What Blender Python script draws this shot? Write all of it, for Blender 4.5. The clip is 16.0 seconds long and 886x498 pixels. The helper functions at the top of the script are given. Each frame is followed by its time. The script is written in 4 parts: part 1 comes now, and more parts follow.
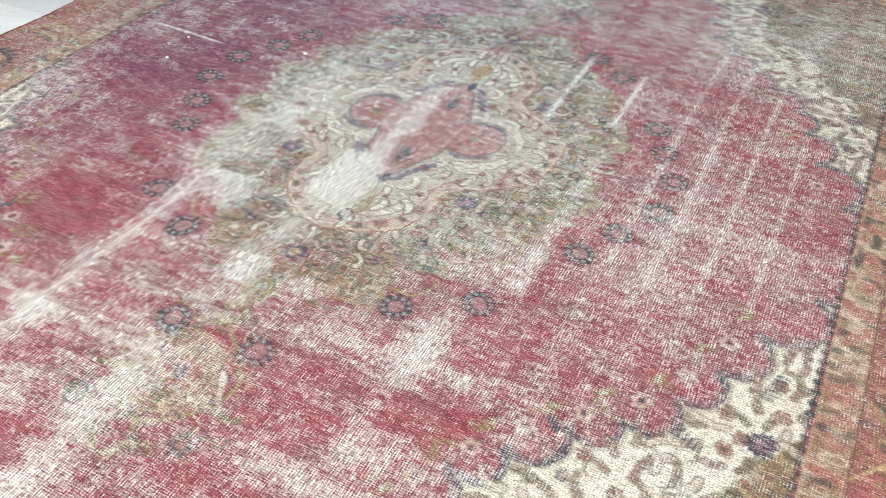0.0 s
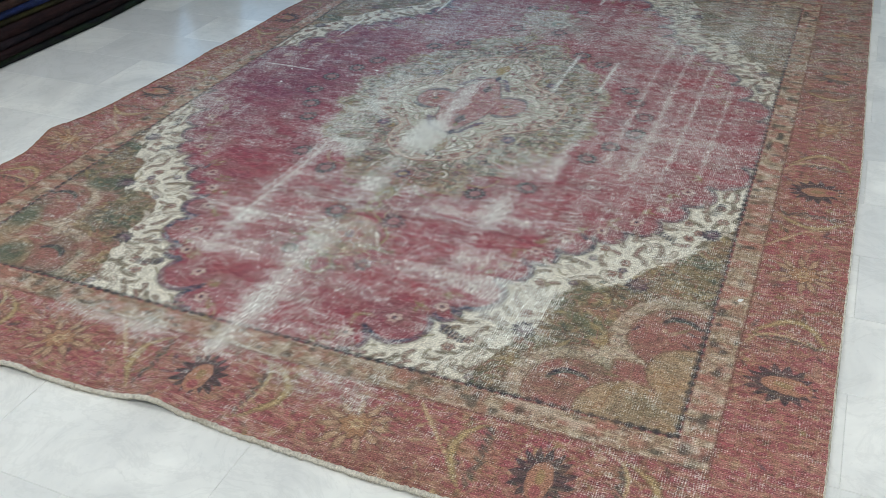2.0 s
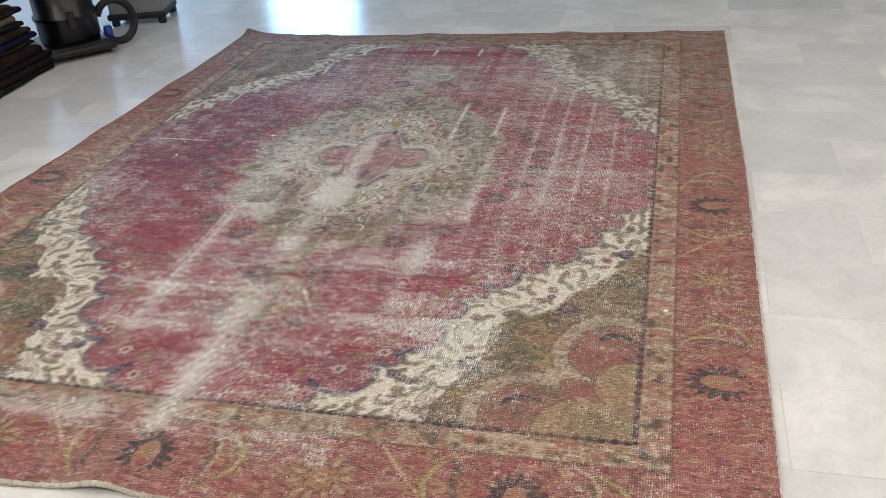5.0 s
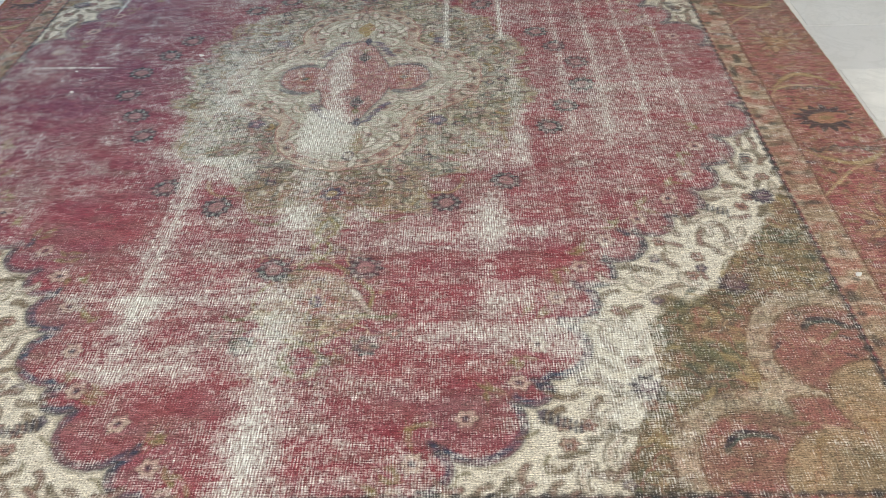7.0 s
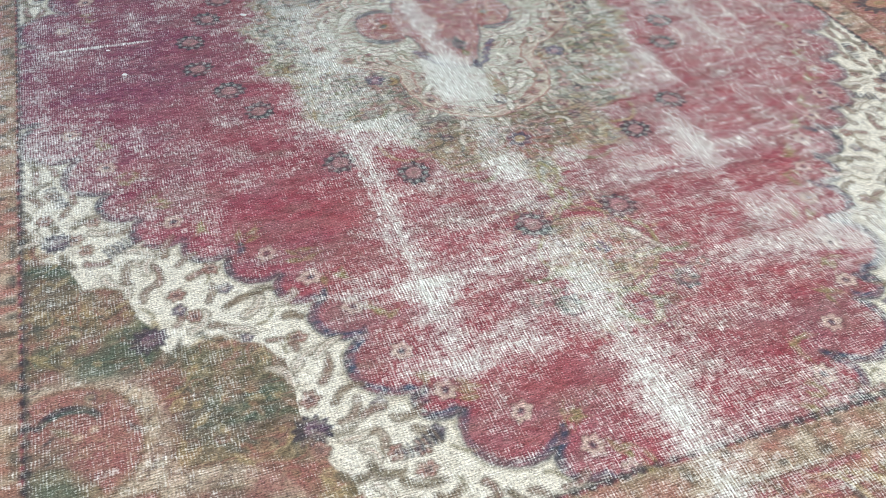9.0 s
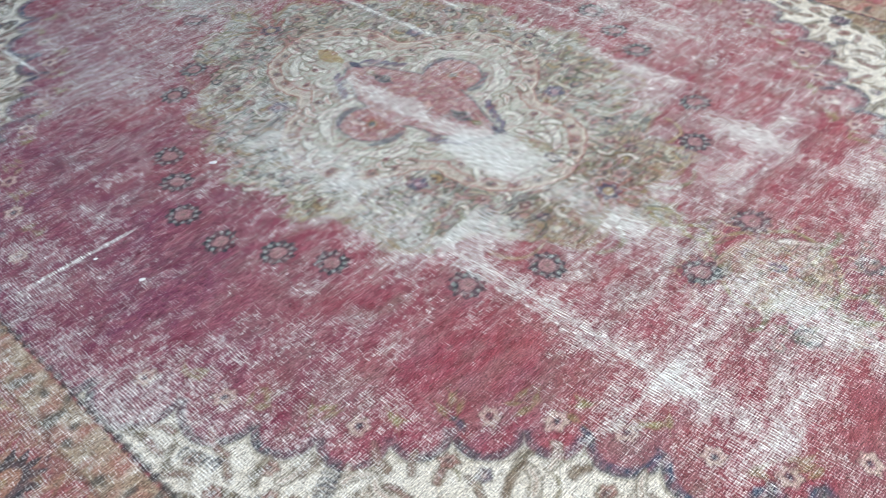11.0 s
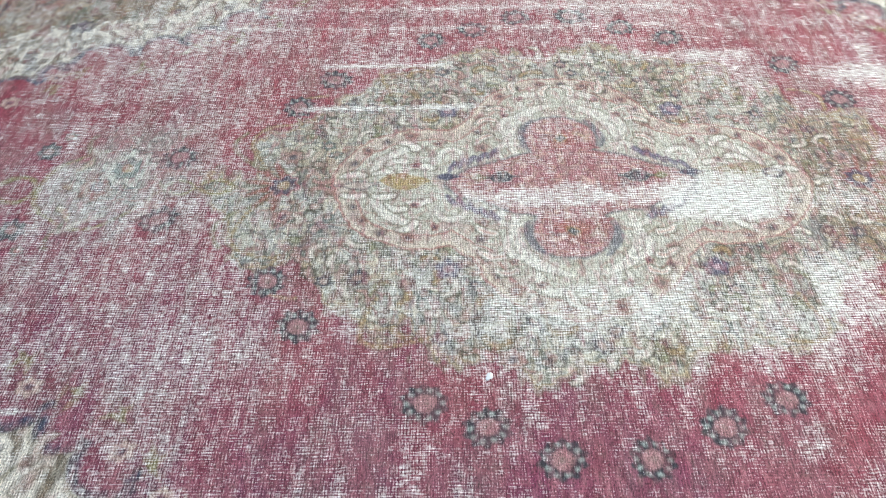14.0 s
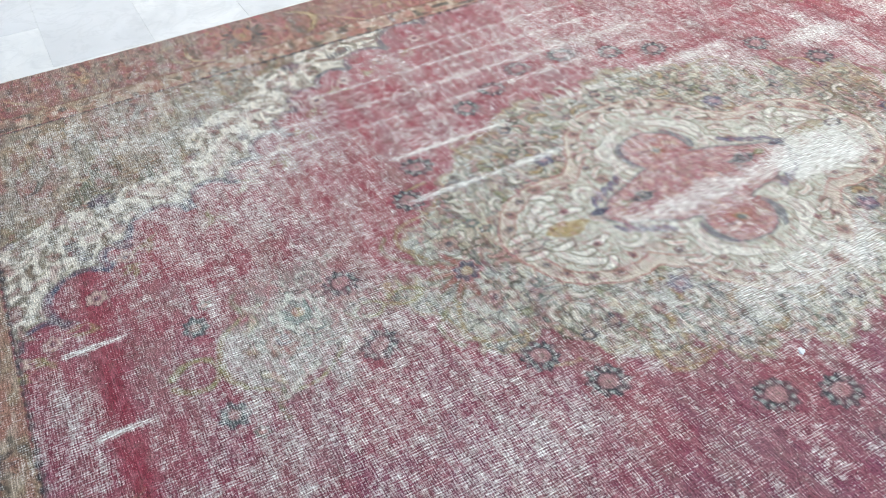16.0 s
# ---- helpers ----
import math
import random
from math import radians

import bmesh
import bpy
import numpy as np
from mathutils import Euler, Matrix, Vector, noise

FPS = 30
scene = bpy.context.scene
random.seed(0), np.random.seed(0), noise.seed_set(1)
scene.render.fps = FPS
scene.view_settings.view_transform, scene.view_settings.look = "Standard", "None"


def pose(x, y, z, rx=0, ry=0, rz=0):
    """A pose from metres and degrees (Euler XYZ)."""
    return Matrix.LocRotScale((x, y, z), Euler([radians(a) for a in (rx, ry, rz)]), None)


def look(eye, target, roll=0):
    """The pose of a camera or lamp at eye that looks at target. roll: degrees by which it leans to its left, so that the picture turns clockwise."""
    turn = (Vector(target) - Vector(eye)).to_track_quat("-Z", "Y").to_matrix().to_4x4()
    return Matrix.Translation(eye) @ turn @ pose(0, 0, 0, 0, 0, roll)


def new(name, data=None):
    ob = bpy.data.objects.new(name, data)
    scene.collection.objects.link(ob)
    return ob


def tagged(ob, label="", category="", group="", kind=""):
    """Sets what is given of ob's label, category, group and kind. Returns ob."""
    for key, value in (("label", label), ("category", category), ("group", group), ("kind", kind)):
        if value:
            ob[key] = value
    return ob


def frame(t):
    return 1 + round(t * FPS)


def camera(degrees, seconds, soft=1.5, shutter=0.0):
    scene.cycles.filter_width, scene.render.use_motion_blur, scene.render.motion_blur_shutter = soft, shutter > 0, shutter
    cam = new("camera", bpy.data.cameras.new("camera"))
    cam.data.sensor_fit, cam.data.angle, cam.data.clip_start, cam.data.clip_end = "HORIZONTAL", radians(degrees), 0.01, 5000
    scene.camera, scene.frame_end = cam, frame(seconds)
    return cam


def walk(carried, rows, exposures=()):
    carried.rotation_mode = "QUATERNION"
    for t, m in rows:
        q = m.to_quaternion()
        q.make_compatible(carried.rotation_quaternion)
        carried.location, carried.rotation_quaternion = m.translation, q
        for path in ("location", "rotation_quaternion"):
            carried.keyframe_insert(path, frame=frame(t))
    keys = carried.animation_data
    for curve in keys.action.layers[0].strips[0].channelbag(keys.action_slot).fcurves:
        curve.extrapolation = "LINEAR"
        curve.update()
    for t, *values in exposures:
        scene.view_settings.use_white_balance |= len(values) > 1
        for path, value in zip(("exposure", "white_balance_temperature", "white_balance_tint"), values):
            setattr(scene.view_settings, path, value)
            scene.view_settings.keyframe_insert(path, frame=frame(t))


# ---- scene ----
cam = camera(53.0, 16.0, soft=0.75)
PATH = [
    (0, (0.878, -1.785, 1.261), (0.209, -0.4, -0.017), 2.0),
    (0.5, (1.007, -2.057, 1.327), (0.352, -0.654, 0.061), -0.2),
    (1, (1.027, -2.399, 1.382), (0.344, -0.944, 0.192), -2.5),
    (1.5, (1.087, -2.673, 1.424), (0.379, -1.186, 0.29), -3.2),
    (2, (1.173, -2.912, 1.436), (0.461, -1.405, 0.331), -3.2),
    (2.5, (1.155, -3.088, 1.471), (0.432, -1.563, 0.397), -3.6),
    (3, (1.093, -3.203, 1.487), (0.346, -1.661, 0.456), -3.7),
    (3.5, (1.069, -3.207, 1.488), (0.327, -1.644, 0.485), -3.2),
    (4, (1.064, -3.17, 1.484), (0.38, -1.577, 0.487), -2.7),
    (4.5, (1.068, -3.149, 1.478), (0.478, -1.515, 0.487), -3.2),
    (4.7, (1.072, -3.105, 1.456), (0.529, -1.455, 0.465), -3.9),
    (6.8, (0.38, -2.42, 1.24), (0.294, -0.819, 0.045), -2.9),
    (7, (0.276, -2.358, 1.224), (0.215, -0.788, -0.013), -2.5),
    (7.5, (-0.017, -2.216, 1.19), (-0.013, -0.694, -0.107), -1.6),
    (8, (-0.299, -2.187, 1.186), (-0.153, -0.711, -0.156), 0.6),
    (8.2, (-0.414, -2.188, 1.185), (-0.202, -0.731, -0.169), 1.1),
    (10.3, (-1.285, -1.772, 1.216), (-0.32, -0.607, -0.092), -0.3),
    (10.5, (-1.333, -1.708, 1.206), (-0.34, -0.57, -0.105), -1.0),
    (11, (-1.372, -1.422, 1.221), (-0.333, -0.349, -0.108), -4.1),
    (11.5, (-1.443, -1.182, 1.248), (-0.326, -0.191, -0.082), -5.2),
    (12, (-1.529, -0.887, 1.272), (-0.306, -0.014, -0.047), -5.0),
    (12.5, (-1.514, -0.593, 1.239), (-0.225, 0.144, -0.101), -5.8),
    (13, (-1.467, -0.299, 1.252), (-0.113, 0.256, -0.111), -5.2),
    (13.5, (-1.475, -0.021, 1.22), (-0.054, 0.238, -0.163), -1.9),
    (14, (-1.45, 0.232, 1.204), (-0.03, 0.265, -0.204), -1.7),
    (14.5, (-1.341, 0.517, 1.19), (0.077, 0.413, -0.216), -2.9),
    (15, (-1.313, 0.731, 1.184), (0.103, 0.422, -0.193), -1.7),
    (15.5, (-1.312, 0.956, 1.217), (0.074, 0.416, -0.121), -1.6),
    (16, (-1.251, 1.197, 1.204), (0.135, 0.553, -0.086), -4.0),
]
EXPOSURES = [(0.0, 0.21, 6280, 10), (0.8, 0.03, 6130, 8), (1.5, -0.09, 6080, 7), (2.0, -0.54, 6030, 6), (2.5, -0.56, 6170, 6), (3.0, -0.44, 6520, 10), (3.5, -0.44, 6720, 13), (4.7, -0.51, 6820, 15), (6.8, -0.47, 6670, 10), (7.2, -0.33, 6530, 10), (8.0, -0.01, 6080, 8), (10.3, -0.04, 5830, 9), (11.5, 0.09, 5680, 11), (12.5, 0.22, 5730, 11), (13.5, 0.28, 5930, 11), (16.0, 0.24, 5930, 11)]
walk(cam, [(t, look(eye, target, roll)) for t, eye, target, roll in PATH], EXPOSURES)

# ---- world and lights ----
world = bpy.data.worlds.new("world")
scene.world = world
world.use_nodes = True
sky = world.node_tree.nodes.new("ShaderNodeTexSky")
sky.sky_type, sky.sun_disc = "NISHITA", False
sky.sun_elevation, sky.sun_rotation = radians(35), radians(200)
world.node_tree.links.new(sky.outputs["Color"], world.node_tree.nodes["Background"].inputs["Color"])
world.node_tree.nodes["Background"].inputs["Strength"].default_value = 0.10

ROOM = (-4.9, 5.4, -5.2, 8.4, 3.1)  # west, east, south, north, height


def area_light(name, m, sx, sy, watts, colour):
    lamp = bpy.data.lights.new(name, "AREA")
    lamp.shape, lamp.size, lamp.size_y, lamp.energy, lamp.color = "RECTANGLE", sx, sy, watts, colour
    ob = new(name, lamp)
    ob.matrix_world = m
    return ob


DOOR = (-4.36, -3.06, 2.35)  # glazed street door in the north wall: x from, x to, height
area_light("door_daylight", pose((DOOR[0] + DOOR[1]) / 2, 8.36, 1.2, 90, 0, 180), 1.24, 2.2, 130, (0.32, 0.63, 1.0))
WEST = (0.6, 8.2, 0.3, 2.9)  # unseen window added to the west wall for blue fill: y from, y to, z from, z to
# added lamp: broad blue fill over the west floor and rug
area_light("blue_fill", pose(-4.86, 4.4, 1.6, 90, 0, 90) @ pose(0, 0, 0, 0, 180, 0), 7.5, 2.5, 64, (0.45, 0.70, 1.0))
LAMPS = [(-1.7, -3.3), (2.0, -3.3), (2.6, -1.2), (-1.7, -1.2), (3.0, 0.8)]
for lx, ly in LAMPS:
    area_light("ceiling_lamp", pose(lx, ly, 3.02), 1.7, 0.8, 56 if ly < -3 else 40, (1.0, 0.97, 0.92))


# ---- materials ----
def lin(code):
    """Linear colour from a six-digit code."""
    out = []
    for k in (0, 2, 4):
        c = int(code[k:k + 2], 16) / 255
        out.append(c / 12.92 if c < 0.04045 else ((c + 0.055) / 1.055) ** 2.4)
    return tuple(out)


class Nodes:
    """A short hand for building node materials."""

    def __init__(self, name):
        self.mat = bpy.data.materials.new(name)
        self.mat.use_nodes = True
        self.tree = self.mat.node_tree
        self.bsdf = self.tree.nodes["Principled BSDF"]

    def add(self, kind, **sets):
        node = self.tree.nodes.new("ShaderNode" + kind)
        for key, value in sets.items():
            setattr(node, key, value)
        return node

    def put(self, socket, value):
        if isinstance(value, bpy.types.NodeSocket):
            self.tree.links.new(value, socket)
        elif isinstance(value, (tuple, list)) and len(value) == 3 and socket.type == "RGBA":
            socket.default_value = (*value, 1)
        else:
            socket.default_value = value

    def place(self, scale=(1, 1, 1), kind="Object"):
        coord, mapping = self.add("TexCoord"), self.add("Mapping")
        self.put(mapping.inputs["Vector"], coord.outputs[kind])
        mapping.inputs["Scale"].default_value = scale
        return mapping.outputs["Vector"]

    def noise(self, vector, scale=1.0, detail=3.0, rough=0.55, distort=0.0):
        node = self.add("TexNoise")
        self.put(node.inputs["Vector"], vector)
        for key, value in (("Scale", scale), ("Detail", detail), ("Roughness", rough), ("Distortion", distort)):
            node.inputs[key].default_value = value
        return node.outputs["Fac"]

    def ramp(self, fac, lo, hi, a=0.0, b=1.0):
        node = self.add("MapRange")
        self.put(node.inputs["Value"], fac)
        for key, value in (("From Min", lo), ("From Max", hi), ("To Min", a), ("To Max", b)):
            node.inputs[key].default_value = value
        return node.outputs["Result"]

    def calc(self, op, a, b=0.0):
        node = self.add("Math", operation=op)
        self.put(node.inputs[0], a)
        self.put(node.inputs[1], b)
        return node.outputs["Value"]

    def mix(self, fac, a, b, blend="MIX"):
        node = self.add("Mix", data_type="RGBA", blend_type=blend)
        self.put(node.inputs[0], fac)
        self.put(node.inputs[6], a)
        self.put(node.inputs[7], b)
        return node.outputs[2]

    def bump(self, height, strength, distance):
        node = self.add("Bump")
        self.put(node.inputs["Height"], height)
        node.inputs["Strength"].default_value, node.inputs["Distance"].default_value = strength, distance
        self.put(self.bsdf.inputs["Normal"], node.outputs["Normal"])

    def end(self, colour, rough=0.5, metal=0.0, **more):
        self.put(self.bsdf.inputs["Base Color"], colour)
        self.put(self.bsdf.inputs["Roughness"], rough)
        self.put(self.bsdf.inputs["Metallic"], metal)
        for key, value in more.items():
            self.put(self.bsdf.inputs[key.replace("_", " ")], value)
        return self.mat


def pile_material():
    n = Nodes("worn_pile")
    dye, wear = n.add("Attribute", attribute_name="dye"), n.add("Attribute", attribute_name="wear")
    slub = n.noise(n.place((55, 430, 1)), 1.0, 2.0, 0.6)
    knot = n.noise(n.place((250, 330, 1)), 1.0, 2.0, 0.6)
    warp = n.noise(n.place((330, 45, 1)), 1.0, 1.5, 0.5)
    tuft = n.noise(n.place((95, 150, 1)), 1.0, 2.0, 0.65)
    sway = n.noise(n.place((9, 9, 1)), 1.0, 2.0, 0.5)
    # regular warps and rows of knots, swaying a little
    split = n.add("SeparateXYZ")
    n.put(split.inputs[0], n.place((1, 1, 1)))
    cord = n.calc("ADD", n.calc("MULTIPLY", split.outputs["X"], 2 * math.pi / 0.0055), n.calc("MULTIPLY", sway, 14.0))
    rows = n.calc("ADD", n.calc("MULTIPLY", split.outputs["Y"], 2 * math.pi / 0.0050), n.calc("MULTIPLY", sway, 18.0))
    cord, rows = n.calc("SINE", cord), n.calc("SINE", rows)
    raw = wear.outputs["Fac"]
    w = raw
    for source, amount in ((slub, 0.95), (knot, 0.75), (warp, 0.70), (tuft, 0.45)):
        w = n.calc("ADD", w, n.calc("MULTIPLY", n.calc("SUBTRACT", source, 0.5), amount))
    w = n.calc("ADD", w, n.calc("ADD", n.calc("MULTIPLY", cord, 0.06), n.calc("MULTIPLY", rows, 0.05)))
    w = n.ramp(w, 0.22, 0.80)
    tone = n.calc("ADD", n.ramp(knot, 0.30, 0.70, 0.02, 0.82), n.ramp(slub, 0.32, 0.68, 0.16, 0.86))
    # the bare warps show their cords most
    weave = n.calc("ADD", n.calc("MULTIPLY", cord, n.ramp(raw, 0.15, 0.70, 0.06, 0.20)), n.calc("MULTIPLY", rows, 0.10))
    weave = n.calc("MULTIPLY", weave, n.ramp(n.noise(n.place((28, 40, 1)), 1.0, 2.0, 0.6), 0.3, 0.7, 0.5, 1.2))
    dyed = n.mix(1.0, dye.outputs["Color"], tone, "MULTIPLY")
    bare = n.mix(n.ramp(warp, 0.32, 0.68), lin("b2b0a4"), lin("fafaf4"))
    colour = n.mix(n.calc("MULTIPLY", w, 0.92), dyed, bare)
    # single dark knots left standing
    left = n.calc("MULTIPLY", n.ramp(n.calc("ADD", n.calc("MULTIPLY", tuft, 0.5), n.calc("MULTIPLY", knot, 0.5)), 0.44, 0.36), 0.62)
    colour = n.mix(left, colour, n.mix(1.0, dye.outputs["Color"], (0.32, 0.30, 0.30), "MULTIPLY"))
    # shade between cords and rows painted in: crests lighter, gaps darker
    colour = n.mix(1.0, colour, n.calc("ADD", weave, 1.03), "MULTIPLY")
    height = n.calc("ADD", weave, n.calc("SUBTRACT", n.calc("MULTIPLY", slub, 0.8), w))
    n.bump(height, 0.38, 0.002)
    return n.end(colour, 0.66, Specular_IOR_Level=0.30)


def marble_material():
    n = Nodes("marble_tile")
    info = n.add("ObjectInfo")
    shift = n.add("VectorMath", operation="ADD")
    n.put(shift.inputs[0], n.place((1, 1, 1)))
    n.put(shift.inputs[1], info.outputs["Location"])
    cloud = n.noise(shift.outputs[0], 3.2, 5.0, 0.6, 0.6)
    vein = n.noise(shift.outputs[0], 5.5, 6.0, 0.65, 1.4)
    vein = n.ramp(n.calc("ABSOLUTE", n.calc("SUBTRACT", vein, 0.5)), 0.0, 0.045, 1.0, 0.0)
    speck = n.noise(shift.outputs[0], 60, 3.0, 0.6)
    base = n.mix(n.ramp(info.outputs["Random"], 0.55, 1.0), lin("efeeea"), lin("d9d9d9"))
    colour = n.mix(n.ramp(cloud, 0.35, 0.75), base, lin("d0d0cf"))
    colour = n.mix(n.calc("MULTIPLY", vein, 0.10), colour, lin("8f9290"))
    colour = n.mix(n.ramp(speck, 0.62, 0.8, 0.0, 0.18), colour, lin("a09f98"))
    n.bump(cloud, 0.04, 0.01)
    return n.end(colour, n.ramp(speck, 0.3, 0.7, 0.13, 0.24), Specular_IOR_Level=0.5)


def plain_material(name, code, rough=0.5, metal=0.0, grain=0.15, size=30.0):
    n = Nodes(name)
    a = n.noise(n.place((1, 1, 1)), size, 3.0)
    b = n.noise(n.place((1, 1, 1)), size / 9, 2.0)
    c = lin(code)
    tone = n.calc("ADD", n.ramp(a, 0.3, 0.7, -grain / 2, grain / 2), n.ramp(b, 0.3, 0.7, 1 - grain / 2, 1 + grain / 2))
    colour = n.mix(1.0, c, tone, "MULTIPLY")
    n.bump(a, 0.08, 0.002)
    return n.end(colour, rough, metal)


def wool_material(name, code, fleck):
    n = Nodes(name)
    fine = n.noise(n.place((220, 90, 260)), 1.0, 3.0, 0.6)
    wide = n.noise(n.place((7, 9, 40)), 1.0, 3.0, 0.6)
    colour = n.mix(n.ramp(wide, 0.45, 0.7), lin(code), lin(fleck))
    colour = n.mix(1.0, colour, n.ramp(fine, 0.25, 0.75, 0.55, 1.5), "MULTIPLY")
    n.bump(fine, 0.6, 0.004)
    return n.end(colour, 0.95, Specular_IOR_Level=0.15)


PILE, MARBLE = pile_material(), marble_material()
GROUT = plain_material("grout", "d6d6d2", 0.8)
PLASTER = plain_material("wall_paint", "d9d9d4", 0.7, grain=0.06, size=8)
CEILING = plain_material("ceiling_paint", "e4e3de", 0.8, grain=0.05, size=8)
WHITE_METAL = plain_material("white_metal", "d8d8d8", 0.4)
BLACK_PLASTIC = plain_material("black_plastic", "08080a", 0.30, grain=0.3)
RUBBER = plain_material("black_rubber", "141416", 0.55, grain=0.3)
BLUE_PLASTIC = plain_material("blue_plastic", "1f3f8c", 0.3)
GREY_PLASTIC = plain_material("grey_plastic", "7b7e82", 0.4)
CHROME = plain_material("dark_chrome", "3c3e42", 0.2, 1.0)
LINT = plain_material("white_lint", "e9e9e6", 0.95, grain=0.1, size=200)
CORD = wool_material("selvedge_cord", "c6c0b4", "a09888")
BINDING = wool_material("binding_wool", "8f6a58", "6d4a40")


def glowing(name, colour, strength):
    n = Nodes(name)
    return n.end(colour, 0.6, Emission_Color=colour, Emission_Strength=strength)


DIFFUSER = glowing("light_diffuser", (0.95, 0.93, 0.88), 0.2)


# ---- mesh helpers ----
def link(name, mesh, material, parent=None, label=""):
    ob = new(name, mesh)
    if material and not mesh.materials:
        mesh.materials.append(material)
    ob.parent = parent
    return tagged(ob, label)


def part(name, bm, material, parent=None, label="", smooth=False):
    mesh = bpy.data.meshes.new(name)
    bm.normal_update()
    bm.to_mesh(mesh)
    bm.free()
    if smooth:
        mesh.polygons.foreach_set("use_smooth", [True] * len(mesh.polygons))
    return link(name, mesh, material, parent, label)


def box(lo, hi, bevel=0.0, bm=None, segments=2):
    bm = bm or bmesh.new()
    made = bmesh.ops.create_cube(bm, size=1.0)["verts"]
    for v in made:
        v.co = [lo[k] + (v.co[k] + 0.5) * (hi[k] - lo[k]) for k in range(3)]
    if bevel:
        edges = list({e for v in made for e in v.link_edges})
        bmesh.ops.bevel(bm, geom=edges, offset=bevel, segments=segments, affect="EDGES", profile=0.5)
    return bm


def lathe(profile, steps=40, bm=None, centre=(0, 0, 0)):
    """A turned body from (radius, height) pairs."""
    bm = bm or bmesh.new()
    rings = []
    for r, z in profile:
        rings.append([bm.verts.new((centre[0] + r * math.cos(2 * math.pi * k / steps), centre[1] + r * math.sin(2 * math.pi * k / steps), centre[2] + z)) for k in range(steps)])
    for a, b in zip(rings, rings[1:]):
        for k in range(steps):
            bm.faces.new((a[k], a[(k + 1) % steps], b[(k + 1) % steps], b[k]))
    bm.faces.new(rings[0][::-1])
    bm.faces.new(rings[-1])
    return bm


def tube(points, radius, sides=10, bm=None, caps=True):
    """A round tube along points; radius may be a function of the index."""
    bm = bm or bmesh.new()
    rings = []
    pts = [Vector(p) for p in points]
    for k, p in enumerate(pts):
        way = (pts[min(k + 1, len(pts) - 1)] - pts[max(k - 1, 0)]).normalized()
        side = way.cross(Vector((0, 0, 1)))
        side = side.normalized() if side.length > 1e-4 else Vector((1, 0, 0))
        up = side.cross(way)
        r = float(radius(k) if callable(radius) else radius)
        rings.append([bm.verts.new(p + r * (math.cos(a) * side + math.sin(a) * up)) for a in (2 * math.pi * j / sides for j in range(sides))])
    for a, b in zip(rings, rings[1:]):
        for j in range(sides):
            bm.faces.new((a[j], a[(j + 1) % sides], b[(j + 1) % sides], b[j]))
    if caps:
        bm.faces.new(rings[0][::-1])
        bm.faces.new(rings[-1])
    return bm


def empty(name, label, category, group="", kind=""):
    return tagged(new(name), label, category, group, kind)


# ---- the room ----
W, E, S, N, TOP = ROOM
floor = tagged(part("floor", box((W, S, -0.10), (E, N, -0.0012)), GROUT), "polished white marble tile floor of a showroom", "floor", kind="structure")
tagged(part("ceiling", box((W, S, TOP), (E, N, TOP + 0.15)), CEILING), "plain white painted ceiling", "ceiling", kind="structure")
for name, lo, hi in (("wall_east", (E, S, -0.1), (E + 0.2, N, TOP)), ("wall_south", (W - 0.2, S - 0.2, -0.1), (E + 0.2, S, TOP))):
    tagged(part(name, box(lo, hi), PLASTER), "plain pale painted wall", "wall", kind="structure")
bm = box((W - 0.2, S, -0.1), (W, WEST[0], TOP))
box((W - 0.2, WEST[0], -0.1), (W, WEST[1], WEST[2]), bm=bm)
box((W - 0.2, WEST[0], WEST[3]), (W, WEST[1], TOP), bm=bm)
box((W - 0.2, WEST[1], -0.1), (W, N, TOP), bm=bm)
tagged(part("wall_west", bm, PLASTER), "pale painted wall with an unseen opening added for fill light", "wall", kind="structure")
bm = box((W - 0.2, N, -0.1), (DOOR[0], N + 0.2, TOP))
box((DOOR[0], N, DOOR[2]), (DOOR[1], N + 0.2, TOP), bm=bm)
box((DOOR[1], N, -0.1), (E + 0.2, N + 0.2, TOP), bm=bm)
tagged(part("wall_north", bm, PLASTER), "pale painted wall with a glazed street door", "wall", kind="structure")
for lx, ly in LAMPS:
    lamp = empty("ceiling_light", "white rectangular ceiling light panel", "light", "ceiling lights")
    lamp.location = (lx, ly, 3.1)
    part("frame", box((-0.9, -0.45, -0.06), (0.9, 0.45, 0.0), 0.01), WHITE_METAL, lamp)
    part("diffuser", box((-0.86, -0.41, -0.068), (0.86, 0.41, -0.058), 0.002), DIFFUSER, lamp, "glowing white diffuser")

# ---- the rug: layout ----
SC = 1.055          # metres for each unit of the rug's drawing
CELL = 0.0026
X0, X1, Y0, Y1 = -1.345, 1.258, -1.715, 1.560
LX, RX, NY, FY = -1.072, 0.970, -1.395, 1.362   # the dark inner guard line on the four sides
CX = -0.05
nx, ny = int((X1 - X0) / CELL) + 1, int((Y1 - Y0) / CELL) + 1
gx, gy = np.linspace(X0, X1, nx), np.linspace(Y0, Y1, ny)
X, Y = np.meshgrid(gx, gy)
U, V = X - CX, Y
AU = np.abs(U)
rng = np.random.default_rng(7)


def vnoise(x, y, sx, sy, seed):
    """Smooth value noise, 0 to 1, with cells of sx by sy."""
    g = np.random.default_rng(seed).random((256, 256))
    px, py = x / sx + 97.3, y / sy + 51.7
    ix, iy = np.floor(px).astype(int), np.floor(py).astype(int)
    fx, fy = px - ix, py - iy
    fx, fy = fx * fx * (3 - 2 * fx), fy * fy * (3 - 2 * fy)
    a, b = g[iy % 256, ix % 256], g[iy % 256, (ix + 1) % 256]
    c, d = g[(iy + 1) % 256, ix % 256], g[(iy + 1) % 256, (ix + 1) % 256]
